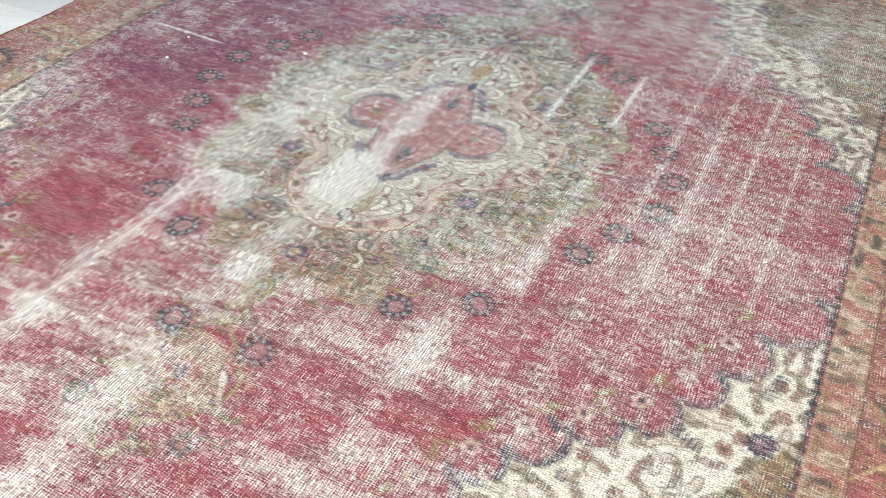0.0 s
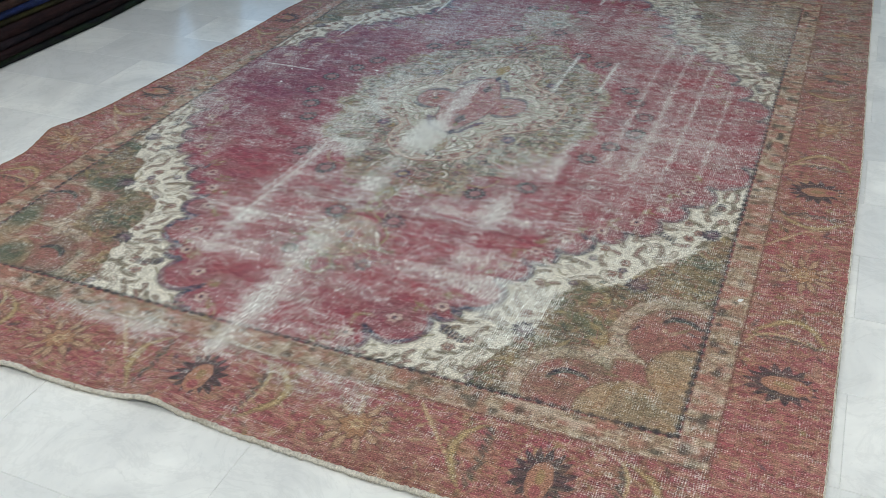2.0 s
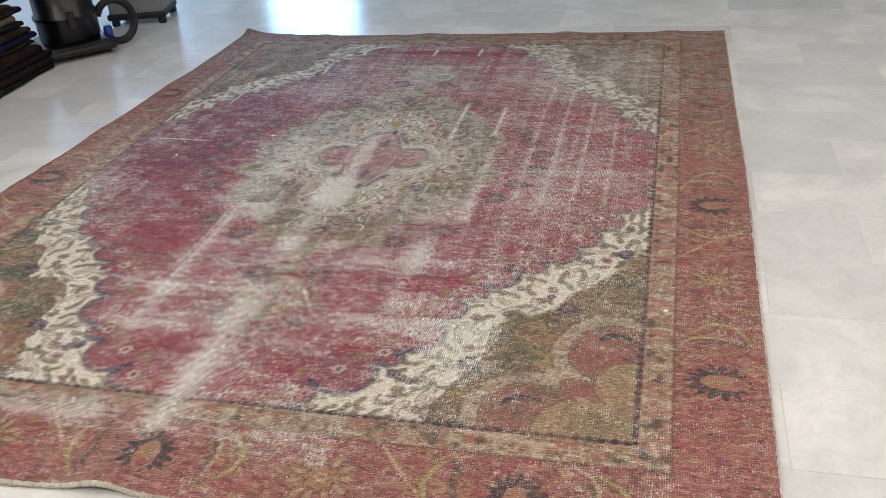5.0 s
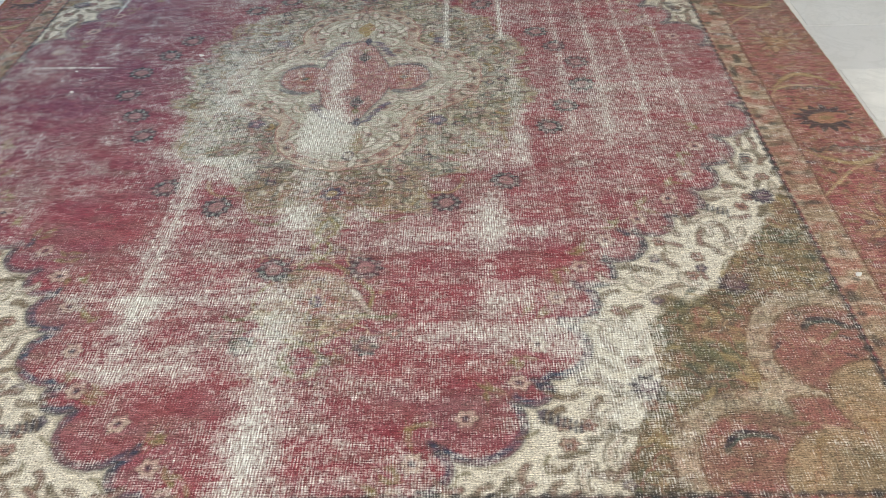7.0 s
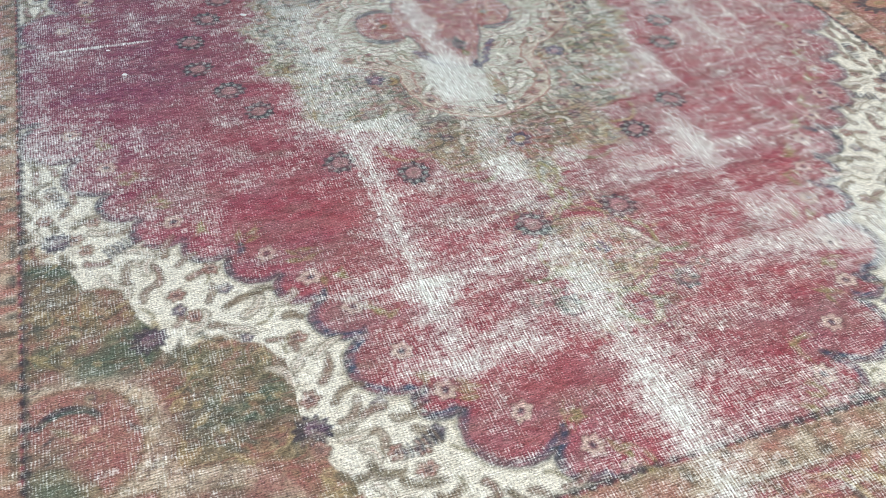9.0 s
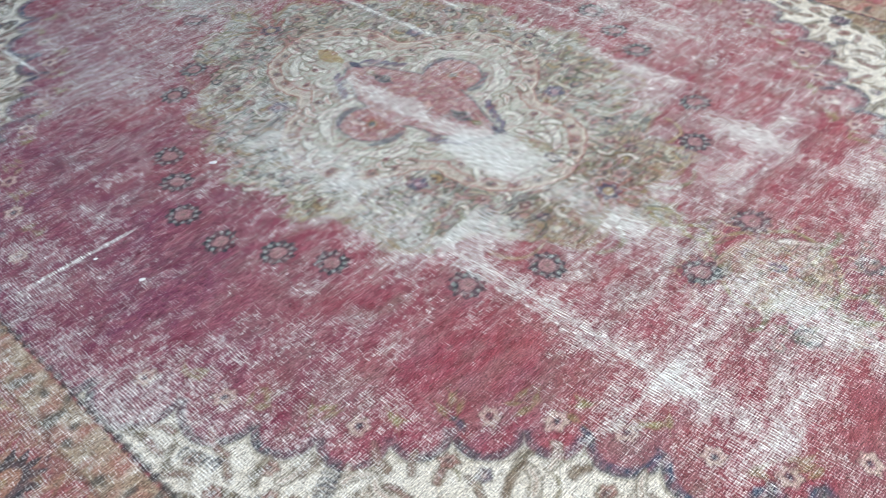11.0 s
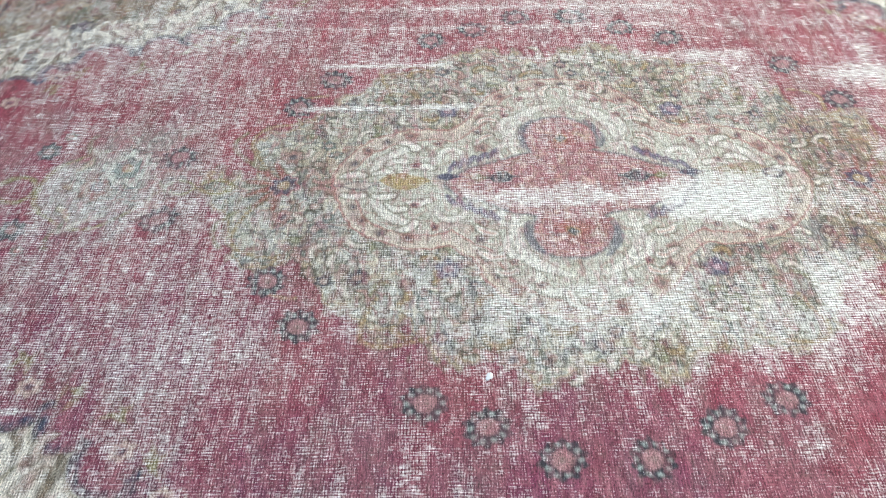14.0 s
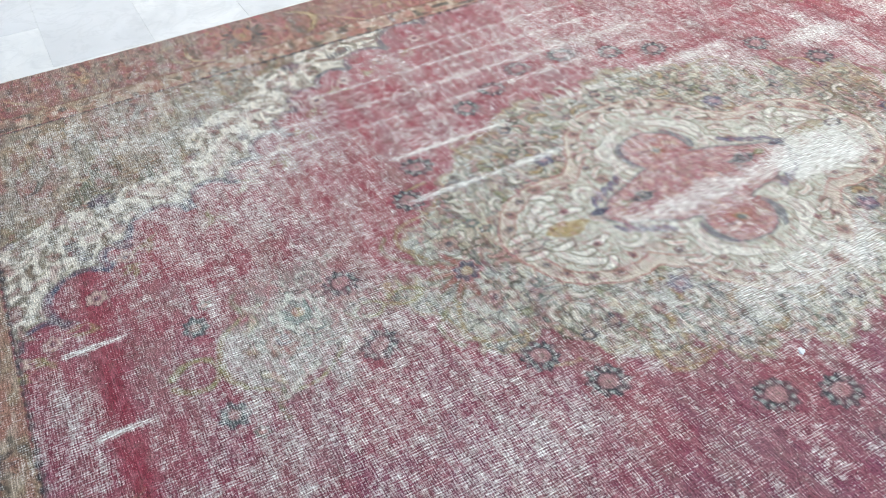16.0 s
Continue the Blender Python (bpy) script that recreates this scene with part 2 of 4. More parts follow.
    return (a * (1 - fx) + b * fx) * (1 - fy) + (c * (1 - fx) + d * fx) * fy


def smooth(d, edge=0.003):
    """1 where d is negative (inside), 0 outside, soft over the edge."""
    return np.clip(0.5 - d / (2 * edge), 0, 1)


RED, DEEP, BLUELIT_RED = np.array(lin("9a464e")), np.array(lin("84323e")), np.array(lin("7c3e58"))
CREAM, SAGE, OLIVE, BROWN = np.array(lin("d8d0c0")), np.array(lin("b2b4a8")), np.array(lin("7d6f50")), np.array(lin("7a5d48"))
NAVY, TEAL, OCHRE, PLUM = np.array(lin("2b2d3d")), np.array(lin("3f5450")), np.array(lin("a58d62")), np.array(lin("3c2f40"))
BRICK, BEIGE, ROSE = np.array(lin("975056")), np.array(lin("a39278")), np.array(lin("bf7a70"))

dye = np.empty((ny, nx, 3))
wear = np.zeros((ny, nx))
warpx = (vnoise(X, Y, 0.06, 0.05, 11) - 0.5) * 0.009 + (vnoise(X, Y, 0.016, 0.012, 13) - 0.5) * 0.004
warpy = (vnoise(X, Y, 0.05, 0.06, 12) - 0.5) * 0.009 + (vnoise(X, Y, 0.014, 0.014, 14) - 0.5) * 0.004


def paint(mask, colour):
    dye[:] = dye * (1 - mask[..., None]) + colour * mask[..., None]


class Window:
    """The part of the grid within r of a point, with coordinates turned by an angle."""

    def __init__(self, cx, cy, r, angle=0.0):
        j0, j1 = max(0, int((cx - r - X0) / CELL)), min(nx, int((cx + r - X0) / CELL) + 2)
        i0, i1 = max(0, int((cy - r - Y0) / CELL)), min(ny, int((cy + r - Y0) / CELL) + 2)
        self.at = (slice(i0, max(i0, i1)), slice(j0, max(j0, j1)))
        dx, dy = X[self.at] + warpx[self.at] - cx, Y[self.at] + warpy[self.at] - cy
        c, s = math.cos(angle), math.sin(angle)
        self.x, self.y = c * dx + s * dy, c * dy - s * dx
        self.r, self.a = np.hypot(self.x, self.y), np.arctan2(self.y, self.x)

    def paint(self, d, colour, strength=1.0, edge=0.0025):
        m = (smooth(d, edge) * strength)[..., None]
        dye[self.at] = dye[self.at] * (1 - m) + colour * m


def leaf(cx, cy, length, width, angle, colour, outline=None, strength=0.9):
    w = Window(cx, cy, length * 0.7, angle)
    t = np.clip(1 - (w.x / (length / 2)) ** 2, 0, 1)
    d = np.abs(w.y) - width / 2 * t
    if outline is not None:
        w.paint(d - 0.004, outline, strength)
    w.paint(d, colour, strength)


def rosette(cx, cy, r, ring=NAVY, heart=ROSE, strength=0.95):
    """A wreath of ten dark petals with pale spots round a faded heart."""
    w = Window(cx, cy, r * 1.4)
    w.paint(w.r - r * (0.97 + 0.10 * np.cos(10 * w.a)), ring, strength)
    for k in range(10):
        t = 2 * math.pi * (k + 0.5) / 10
        w.paint(np.hypot(w.x - 0.73 * r * math.cos(t), w.y - 0.73 * r * math.sin(t)) - 0.12 * r, np.array(lin("a2afa6")), 0.75, 0.002)
    w.paint(w.r - 0.47 * r, heart, 0.95)
    w.paint(w.r - 0.15 * r, np.array(lin("8a7a70")), 0.7)


def flower(cx, cy, r, n, petal, heart, edge=None, strength=0.85):
    w = Window(cx, cy, r * 1.4)
    d = w.r - r * (0.86 + 0.13 * np.cos(n * w.a))
    if edge is not None:
        w.paint(d - 0.004, edge, strength)
    w.paint(d, petal, strength)
    w.paint(w.r - 0.4 * r, heart, strength)


def palmette(cx, cy, r, angle, rim=np.array(lin("31373d")), heart=OCHRE):
    """A serrated fan that points along the angle, with a pale pointed heart."""
    w = Window(cx, cy, r * 1.5, angle)
    w.y = w.y * 1.25
    w.r, w.a = np.hypot(w.x, w.y), np.arctan2(w.y, w.x)
    saw = np.abs((w.a * 15 / (2 * math.pi)) % 1 - 0.5) * 2
    teeth = r * (0.80 + 0.46 * saw) * np.where(np.abs(w.a) < 2.3, 1.0, 0.85)
    w.paint(w.r - teeth, rim, 0.82)
    heart_d = np.hypot(w.x * 0.8 + 0.1 * r, w.y * 1.25) - 0.56 * r
    w.paint(heart_d - 0.05 * r, np.array(lin("a87a62")), 0.9)
    w.paint(np.hypot(w.x * 0.9, w.y * 1.5) - 0.26 * r, heart * 0.8, 0.8)
    w.paint(np.hypot(w.x + 0.55 * r, w.y) - 0.22 * r, BRICK, 0.8)


def stroke(points, width, colour, strength=0.9, taper=True):
    """A brush line along a smooth curve through three or more points."""
    pts = np.array(points, float)
    t = np.linspace(0, len(pts) - 1, 14 * (len(pts) - 1) + 1)
    if len(pts) == 3:
        s = (t / 2)[:, None]
        ctrl = 2 * pts[1] - (pts[0] + pts[2]) / 2
        line = (1 - s) ** 2 * pts[0] + 2 * s * (1 - s) * ctrl + s ** 2 * pts[2]
    else:
        line = np.stack([np.interp(t, range(len(pts)), pts[:, k]) for k in (0, 1)], 1)
    mid, reach = line.mean(0), np.abs(line - line.mean(0)).max() + width
    w = Window(mid[0], mid[1], reach)
    d = np.full(w.x.shape, 9.0)
    for k, (px, py) in enumerate(line - mid):
        f = 1 - 0.75 * abs(2 * k / (len(line) - 1) - 1) ** 2 if taper else 1
        d = np.minimum(d, np.hypot(w.x - px, w.y - py) - width / 2 * f)
    w.paint(d, colour, strength)


def comma(x, y, length, width, angle, bend, fill, edge=None, heart=None, strength=0.9):
    """A curved leaf with a fat round head at x, y that tapers along its way; bend turns it, in radians."""
    s = np.linspace(0, 1, 11)
    turn = angle + bend * s
    px = x + np.concatenate([[0], np.cumsum(np.cos(turn[:-1]))]) * length / 10
    py = y + np.concatenate([[0], np.cumsum(np.sin(turn[:-1]))]) * length / 10
    rad = width / 2 * np.sqrt(np.clip(1 - s, 0, 1)) * (0.75 + 0.6 * s) + 0.0008
    mx, my = px.mean(), py.mean()
    w = Window(mx, my, max(np.abs(px - mx).max(), np.abs(py - my).max()) + width)
    d = np.full(w.x.shape, 9.0)
    for k in range(11):
        d = np.minimum(d, np.hypot(w.x - px[k] + mx, w.y - py[k] + my) - rad[k])
    if edge is not None:
        w.paint(d - 0.0042, edge, strength)
    w.paint(d, fill, strength)
    if heart is not None:
        w.paint(d + width * 0.27, heart, strength)


def arc(cx, cy, r, a0, a1, width, colour, strength=0.9):
    w = Window(cx, cy, r + width)
    mid, half = radians(a0 + a1) / 2, radians(a1 - a0) / 2
    off = np.abs((w.a - mid + np.pi) % (2 * np.pi) - np.pi)
    inside = np.where(off < half, 0.0, 1.0) * 0.5
    f = np.clip(1 - (off / half) ** 2, 0, 1) ** 0.5
    w.paint(np.abs(w.r - r) - width / 2 * f + inside, colour, strength)


def strew(zone, count, tones, small, large, mirrored=False):
    """Small leaves and blossoms scattered where the zone is set; mirrored over the four quarters if asked."""
    done = 0
    for _ in range(count * 40):
        i, j = rng.integers(ny), rng.integers(nx)
        if zone[i, j] < 0.6:
            continue
        done += 1
        tone, ln, turn, kind = tones[rng.integers(len(tones))], rng.uniform(small, large), rng.uniform(0, math.pi), rng.random()
        spots = [(X[i, j], Y[i, j], 1)]
        if mirrored:
            u, v = X[i, j] - CX, Y[i, j]
            v2 = FY - (v - NY) if v < 0 else NY + (FY - v)
            spots = [(CX + u, v, 1), (CX - u, v, -1), (CX + u, v2, -1), (CX - u, v2, 1)]
        for px, py, sign in spots:
            if kind < 0.72:
                leaf(px, py, ln, ln * 0.3, turn * sign, tone, None, 0.75)
            else:
                flower(px, py, ln * 0.3, 6, tone, tones[0], None, 0.7)
        if done >= count:
            break


# ---- the rug: grounds ----
side = AU - (RX - LX) / 2
ends = np.where(V > 0, V - FY, NY - V)
edge_d = np.maximum(side, ends)          # distance outside the dark guard line
dye[:] = BRICK
band = vnoise(X, Y, 0.5, 0.09, 21)
paint(np.clip(band * 1.6 - 0.5, 0, 1) * 0.6, np.array(lin("a05a58")))
paint(np.clip(vnoise(X, Y, 0.10, 0.05, 22) * 2.2 - 1.2, 0, 1) * 0.75, np.array(lin("7d5848")))
# fine vine lines of the border
for k, cell, tone in ((31, 0.05, OCHRE), (32, 0.03, BROWN), (33, 0.028, np.array(lin("8f7a52"))), (34, 0.035, np.array(lin("b9a07e"))), (35, 0.024, np.array(lin("6b4038")))):
    f = vnoise(X + warpx * 2, Y + warpy * 2, cell * 1.1, cell * 0.5, k)
    paint(smooth(np.abs(f - 0.5) - 0.045, 0.03) * 0.5, tone)

# inner field and the four corner pieces
a = (RX - LX) / 2 - AU
b = np.where(V > 0, FY - V, V - NY)
aw, bw = a + warpx * 0.6, b + warpy * 0.6
inner = smooth(edge_d, 0.002)
paint(inner, CREAM)

CUSPS = [(-0.02, 1.31), (0.035, 1.20), (0.115, 1.045), (0.163, 0.912), (0.205, 0.81), (0.275, 0.72), (0.355, 0.665), (0.434, 0.575), (0.48, 0.49), (0.545, 0.388), (0.572, 0.240), (0.632, 0.187), (0.76, 0.085), (0.80, 0.0), (0.82, -0.04)]
ca, cb = np.array(CUSPS).T
# field: beyond the line through the cusps, with a round lobe on each stretch
field_d = (np.interp(aw, ca, cb) - bw) * 0.62
field_d = np.where(aw > ca[-1], -0.3, field_d)
field_d = np.where(aw < ca[0], 0.3, field_d)
for (pa, pb), (qa, qb) in zip(CUSPS, CUSPS[1:]):
    ln = math.hypot(qa - pa, qb - pb)
    ma, mb = (pa + qa) / 2 + 0.009, (pb + qb) / 2 + 0.009
    field_d = np.minimum(field_d, np.hypot(aw - ma, bw - mb) - ln * 0.51)
field = smooth(field_d, 0.003) * inner

BROWN_LINE = [(-0.01, 0.86), (0.04, 0.76), (0.10, 0.69), (0.18, 0.57), (0.22, 0.48), (0.33, 0.45), (0.40, 0.40), (0.38, 0.26), (0.42, 0.14), (0.47, 0.0)]
ba, bb = np.array(BROWN_LINE).T
wob = (vnoise(X, Y, 0.05, 0.05, 41) - 0.5) * 0.06
brown_d = (bw - np.interp(aw, ba, bb)) * 0.7 + wob
brown_d = np.where(aw > ba[-1], 0.3, brown_d)
brown = smooth(brown_d, 0.006) * inner
paint(brown, OLIVE)
paint(brown * np.clip(vnoise(X, Y, 0.12, 0.07, 42) * 2 - 0.6, 0, 1) * 0.7, np.array(lin("80664c")))
paint(brown * np.clip(vnoise(X, Y, 0.09, 0.07, 43) * 3 - 1.6, 0, 1) * 0.7, np.array(lin("50604f")))
paint(brown * np.clip(vnoise(X, Y, 0.05, 0.03, 44) * 3 - 2.0, 0, 1) * 0.6, ROSE * 0.8)

# the pink arches in the corners
arch_d = np.minimum(np.hypot(aw - 0.24, bw - 0.06) - 0.155, np.hypot(aw - 0.06, (bw - 0.31) * 0.95) - 0.155)
arch_d = np.minimum(arch_d, np.maximum(aw - 0.22, bw - 0.24))
arch = smooth(arch_d, 0.004) * inner
paint(arch * 0.92, np.array(lin("c6b29c")))
paint(smooth(np.abs(arch_d) - 0.004, 0.003) * inner, BROWN)
paint(smooth(np.abs(arch_d + 0.045) - 0.004, 0.003) * inner * arch, BROWN)
band_zone = arch * smooth(-arch_d - 0.045, 0.004)
for k, tone in ((56, BROWN), (58, np.array(lin("5d4a4c"))), (59, np.array(lin("d0c2aa")))):
    paint(band_zone * smooth(np.abs(vnoise(X, Y, 0.022, 0.02, k) - 0.5) - 0.05, 0.03) * 0.65, tone)
paint(smooth(arch_d + 0.048, 0.004) * inner, np.array(lin("96605a")))
ochre_d = np.minimum(np.hypot(aw - 0.115, bw - 0.02) - 0.105, np.hypot(aw - 0.01, bw - 0.19) - 0.09)
ochre_d = np.minimum(ochre_d, np.maximum(aw - 0.07, bw - 0.14))
paint(smooth(ochre_d - 0.005, 0.003) * inner, BROWN)
paint(smooth(ochre_d, 0.003) * inner, np.array(lin("aa8d70")))
paint(smooth(np.abs(vnoise(X + warpx, Y + warpy, 0.04, 0.04, 45) - 0.5) - 0.05, 0.03) * smooth(ochre_d + 0.01) * inner * 0.7, np.array(lin("8d6a42")))

# fine filigree over the corner pieces
corner_zone = np.maximum(brown * (1 - arch), arch * 0.35)
for k, tone, s in ((46, np.array(lin("564a34")), 0.7), (47, np.array(lin("c0ab86")), 0.55), (48, np.array(lin("3d4a44")), 0.6), (49, np.array(lin("a05f58")), 0.6)):
    f = vnoise(X + warpx, Y + warpy, 0.026, 0.024, k)
    paint(inner * corner_zone * smooth(np.abs(f - 0.5) - 0.05, 0.03) * s, tone)

green = brown * np.clip(vnoise(X, Y, 0.10, 0.08, 143) * 3.2 - 1.3, 0, 1) * np.clip(0.5 - X * 0.7 - Y * 0.3, 0, 1)
paint(green * 0.85, np.array(lin("3f5548")))
paint(brown * np.clip(0.4 - X, 0, 1) * np.clip(vnoise(X, Y, 0.06, 0.05, 144) * 3 - 1.6, 0, 1) * 0.6, np.array(lin("8f4f50")))
strew(brown * (1 - arch), 150, [np.array(lin("8a6a54")), np.array(lin("3f4a44")), OCHRE, np.array(lin("4d4030")), np.array(lin("a8946c"))], 0.02, 0.05, True)
strew(smooth(arch_d + 0.05) * smooth(-ochre_d), 26, [np.array(lin("c0a68c")), NAVY, np.array(lin("6a3a3a")), np.array(lin("7a7050"))], 0.02, 0.045, True)

# the red field with its abrash
paint(field, RED)
abrash = vnoise(X, Y, 3.0, 0.10, 51) * 0.6 + vnoise(X, Y, 0.30, 0.06, 52) * 0.4
paint(field * np.clip(abrash * 2.4 - 0.95, 0, 1) * 0.85, DEEP)
# purple cast of bluish window light, painted into the dye towards the west
paint(field * np.clip((-X - 0.15) * 1.5 + Y * 0.7, 0, 1) * 0.8, BLUELIT_RED)
for k, cell, tone, s in ((151, 0.07, np.array(lin("8a6e66")), 0.5), (152, 0.045, np.array(lin("7d7468")), 0.38), (153, 0.05, np.array(lin("8a626c")), 0.4), (154, 0.03, np.array(lin("742833")), 0.5), (155, 0.09, np.array(lin("97444c")), 0.5)):
    paint(field * np.clip(vnoise(X, Y, cell * 1.5, cell * 0.6, k) * 2.6 - 1.25, 0, 1) * s, tone)
# the same painted light cast, deeper along the west edge
paint(field * np.clip((-X - 0.48) * 3.5, 0, 1) * np.clip((Y + 0.55) * 2, 0, 1) * 0.55, np.array(lin("6b3450")))
red_bar = field * smooth(np.abs(Y - 1.22 + 0.02 * X) - 0.022, 0.012) * np.clip((X + 0.42) / 0.1, 0, 1) * np.clip((0.45 - X) / 0.1, 0, 1)
paint(red_bar * 0.8, np.array(lin("8a2a3c")))
paint(smooth(np.abs(field_d + 0.004) - 0.008, 0.003) * inner * np.clip(vnoise(X, Y, 0.06, 0.06, 57) * 2.2 - 0.1, 0.7, 0.97), np.array(lin("4c4f53")))
paint(smooth(np.abs(field_d + 0.011) - 0.006, 0.003) * inner * np.clip(vnoise(X, Y, 0.03, 0.03, 53) * 2 - 0.3, 0, 1) * np.clip((0.62 - b) * 6, 0.15, 1), np.array(lin("3b4a60")))
paint(smooth(np.abs(field_d - 0.007) - 0.002, 0.002) * inner * 0.6, np.array(lin("8a7f66")))

# leaves and blossoms of the cream corner pieces
def on_cream(pa, pb):
    f = (np.interp(pa, ca, cb) - pb) * 0.62
    g = (pb - np.interp(pa, ba, bb)) * 0.7 if pa < ba[-1] else 0.3
    lobe = min(math.hypot(pa - (p[0] + q[0]) / 2 - 0.009, pb - (p[1] + q[1]) / 2 - 0.009) - 0.51 * math.dist(p, q) for p, q in zip(CUSPS, CUSPS[1:]))
    return f > 0.012 and lobe > 0.016 and g > 0.008 and pa > 0.012 and pb > 0.012


def corner_point(pa, pb):
    """The four places on the rug at pa, pb from the guard lines, with the mirror signs."""
    for sx in (1, -1):
        for sy in (1, -1):
            yield CX + sx * ((RX - LX) / 2 - pa), (FY - pb if sy > 0 else NY + pb), sx, sy


PALMS = ((0.41, 0.225), (0.195, 0.49), (0.06, 0.79))
spots = []
for _ in range(9000):
    pa, pb = rng.uniform(0, 0.80), rng.uniform(0, 1.22)
    if on_cream(pa, pb) and all(math.hypot(pa - qa, pb - qb) > 0.031 for qa, qb in spots):
        spots.append((pa, pb))
LEAF_TONES = [np.array(lin(c)) for c in ("8b6e62", "7d6a55", "6d6450", "8f7a6c", "94706a")]
for pa, pb in spots:
    ca_, cb_ = min(PALMS, key=lambda q: math.hypot(pa - q[0], pb - q[1]))
    out = math.atan2(pb - cb_, pa - ca_) + rng.uniform(-0.5, 0.5)
    kind, ln, bend = rng.random(), rng.uniform(0.030, 0.052), rng.choice((-1.6, -0.9, 0.9, 1.6))
    tone = LEAF_TONES[rng.integers(5)]
    for px, py, sx, sy in corner_point(pa, pb):
        ang = math.atan2(-sy * math.sin(out), -sx * math.cos(out))
        if kind < 0.42:
            comma(px, py, ln * 1.25, 0.0105, ang, bend * sx * sy, tone, np.array(lin("6a5a4a")), None, 0.8)
        elif kind < 0.66:
            comma(px, py, ln * 1.3, 0.015, ang, bend * sx * sy, CREAM, np.array(lin("6b5c48")), np.array(lin("a98f80")), 0.85)
        elif kind < 0.80:
            flower(px, py, 0.015, 6, np.array(lin("9c7268")), np.array(lin("5d4a48")), np.array(lin("64513f")), 0.85)
        elif kind < 0.93:
            comma(px, py, ln * 1.2, 0.008, ang, bend * sx * sy, np.array(lin("7a7050")), None, None, 0.8)
        else:
            flower(px, py, 0.011, 5, np.array(lin("6a5a68")), np.array(lin("b09a90")), np.array(lin("4d4650")), 0.8)
# dark striped feathers and navy notches along the scallops
for pa, pb, turn in ((0.075, 0.93, 1.9), (0.18, 0.735, 0.6), (0.56, 0.14, 0.3)):
    for px, py, sx, sy in corner_point(pa, pb):
        ang = math.atan2(-sy * math.sin(turn), -sx * math.cos(turn))
        for k in range(7):
            f = (k - 3) * 0.011
            comma(px + f * math.cos(ang), py + f * math.sin(ang), 0.026, 0.008, ang + 1.1 * sx * sy, 0.7 * sx * sy, np.array(lin("3a3c48")), None, None, 0.85)
for pa, pb in ((0.492, 0.492), (0.590, 0.228), (0.375, 0.66), (0.770, 0.090)):
    for px, py, sx, sy in corner_point(pa, pb):
        comma(px, py, 0.024, 0.013, math.atan2(-sy, -sx * 0.6), 0.5, np.array(lin("333c52")), np.array(lin("5a4a48")), None, 0.85)
for pa, pb, r in ((0.41, 0.225, 0.030), (0.195, 0.49, 0.030), (0.06, 0.79, 0.026)):
    for px, py, sx, sy in corner_point(pa, pb):
        flower(px, py, r, 11, PLUM, np.array(lin("8a6a70")), NAVY, 0.8)
        flower(px + 0.2 * r, py, r * 0.6, 9, np.array(lin("6a4f62")), PLUM, None, 0.7)
for pa, pb, a0, a1, r in ((0.25, 0.06, 20, 130, 0.06), (0.06, 0.33, 30, 150, 0.055)):
    for px, py, sx, sy in corner_point(pa, pb):
        lo, hi = (a0, a1) if sx < 0 else (180 - a1, 180 - a0)
        arc(px, py, r, lo * (1 if sy < 0 else -1) if sy < 0 else -hi, hi if sy < 0 else -lo, 0.015, NAVY)
        arc(px, py, r - 0.006, lo if sy < 0 else -hi, hi if sy < 0 else -lo, 0.007, TEAL)
# small blossoms inside each field lobe
for (pa, pb), (qa, qb) in zip(CUSPS[1:-1], CUSPS[2:]):
    for px, py, sx, sy in corner_point((pa + qa) / 2 + 0.028, (pb + qb) / 2 + 0.022):
        if rng.random() < 0.8:
            flower(px, py, 0.021, 6, np.array(lin("c9b3a2")), np.array(lin("8a5558")), np.array(lin("6d4548")), 0.85)
            flower(px, py, 0.007, 5, NAVY, NAVY, None, 0.8)

for (pa, pb), (qa, qb) in zip(CUSPS[1:-1], CUSPS[2:]):
    for px, py, sx, sy in corner_point(qa + 0.045, qb + 0.040):
        for k in range(4):
            leaf(px + rng.uniform(-0.02, 0.02), py + rng.uniform(-0.02, 0.02), 0.034, 0.012, rng.uniform(0, math.pi), np.array(lin("8a8450")), None, 0.6)

# ---- the rug: medallion ----
mu, mv = AU + warpx * 1.5, np.abs(V) + warpy * 1.5
ground_d = np.hypot(mu / 0.47, mv / 0.56) - 1
ground_d = np.minimum(ground_d * 0.45, np.maximum(mu - 0.20, mv - 0.63))
ground_d = np.minimum(ground_d, np.hypot(mu * 1.2, mv - 0.66) - 0.07)
ground_d = ground_d + (vnoise(X, Y, 0.08, 0.07, 61) - 0.5) * 0.08 + (vnoise(X, Y, 0.02, 0.012, 60) - 0.5) * 0.03
ground = smooth(ground_d, 0.010) * 0.93
paint(ground, SAGE)
paint(ground * np.clip(vnoise(X, Y, 0.14, 0.08, 62) * 2.2 - 0.7, 0, 1) * 0.45, np.array(lin("8c8668")))
paint(ground * np.clip(vnoise(X, Y, 0.07, 0.05, 63) * 3 - 1.7, 0, 1) * 0.6, np.array(lin("c7bfa2")))
paint(smooth(np.maximum(np.abs(U) - 0.20, np.abs(V + 0.55) - 0.09) + wob, 0.015) * 0.75, np.array(lin("86694d")))
def filigree(zone, rows):
    """Thin winding lines of vine and leaf, one layer for each row of seed, cell, tone and strength."""
    for k, cell, tone, s in rows:
        f = vnoise(X + warpx, Y + warpy, cell, cell * 0.9, k)
        paint(zone * smooth(np.abs(f - 0.5) - 0.05, 0.025) * s, tone)


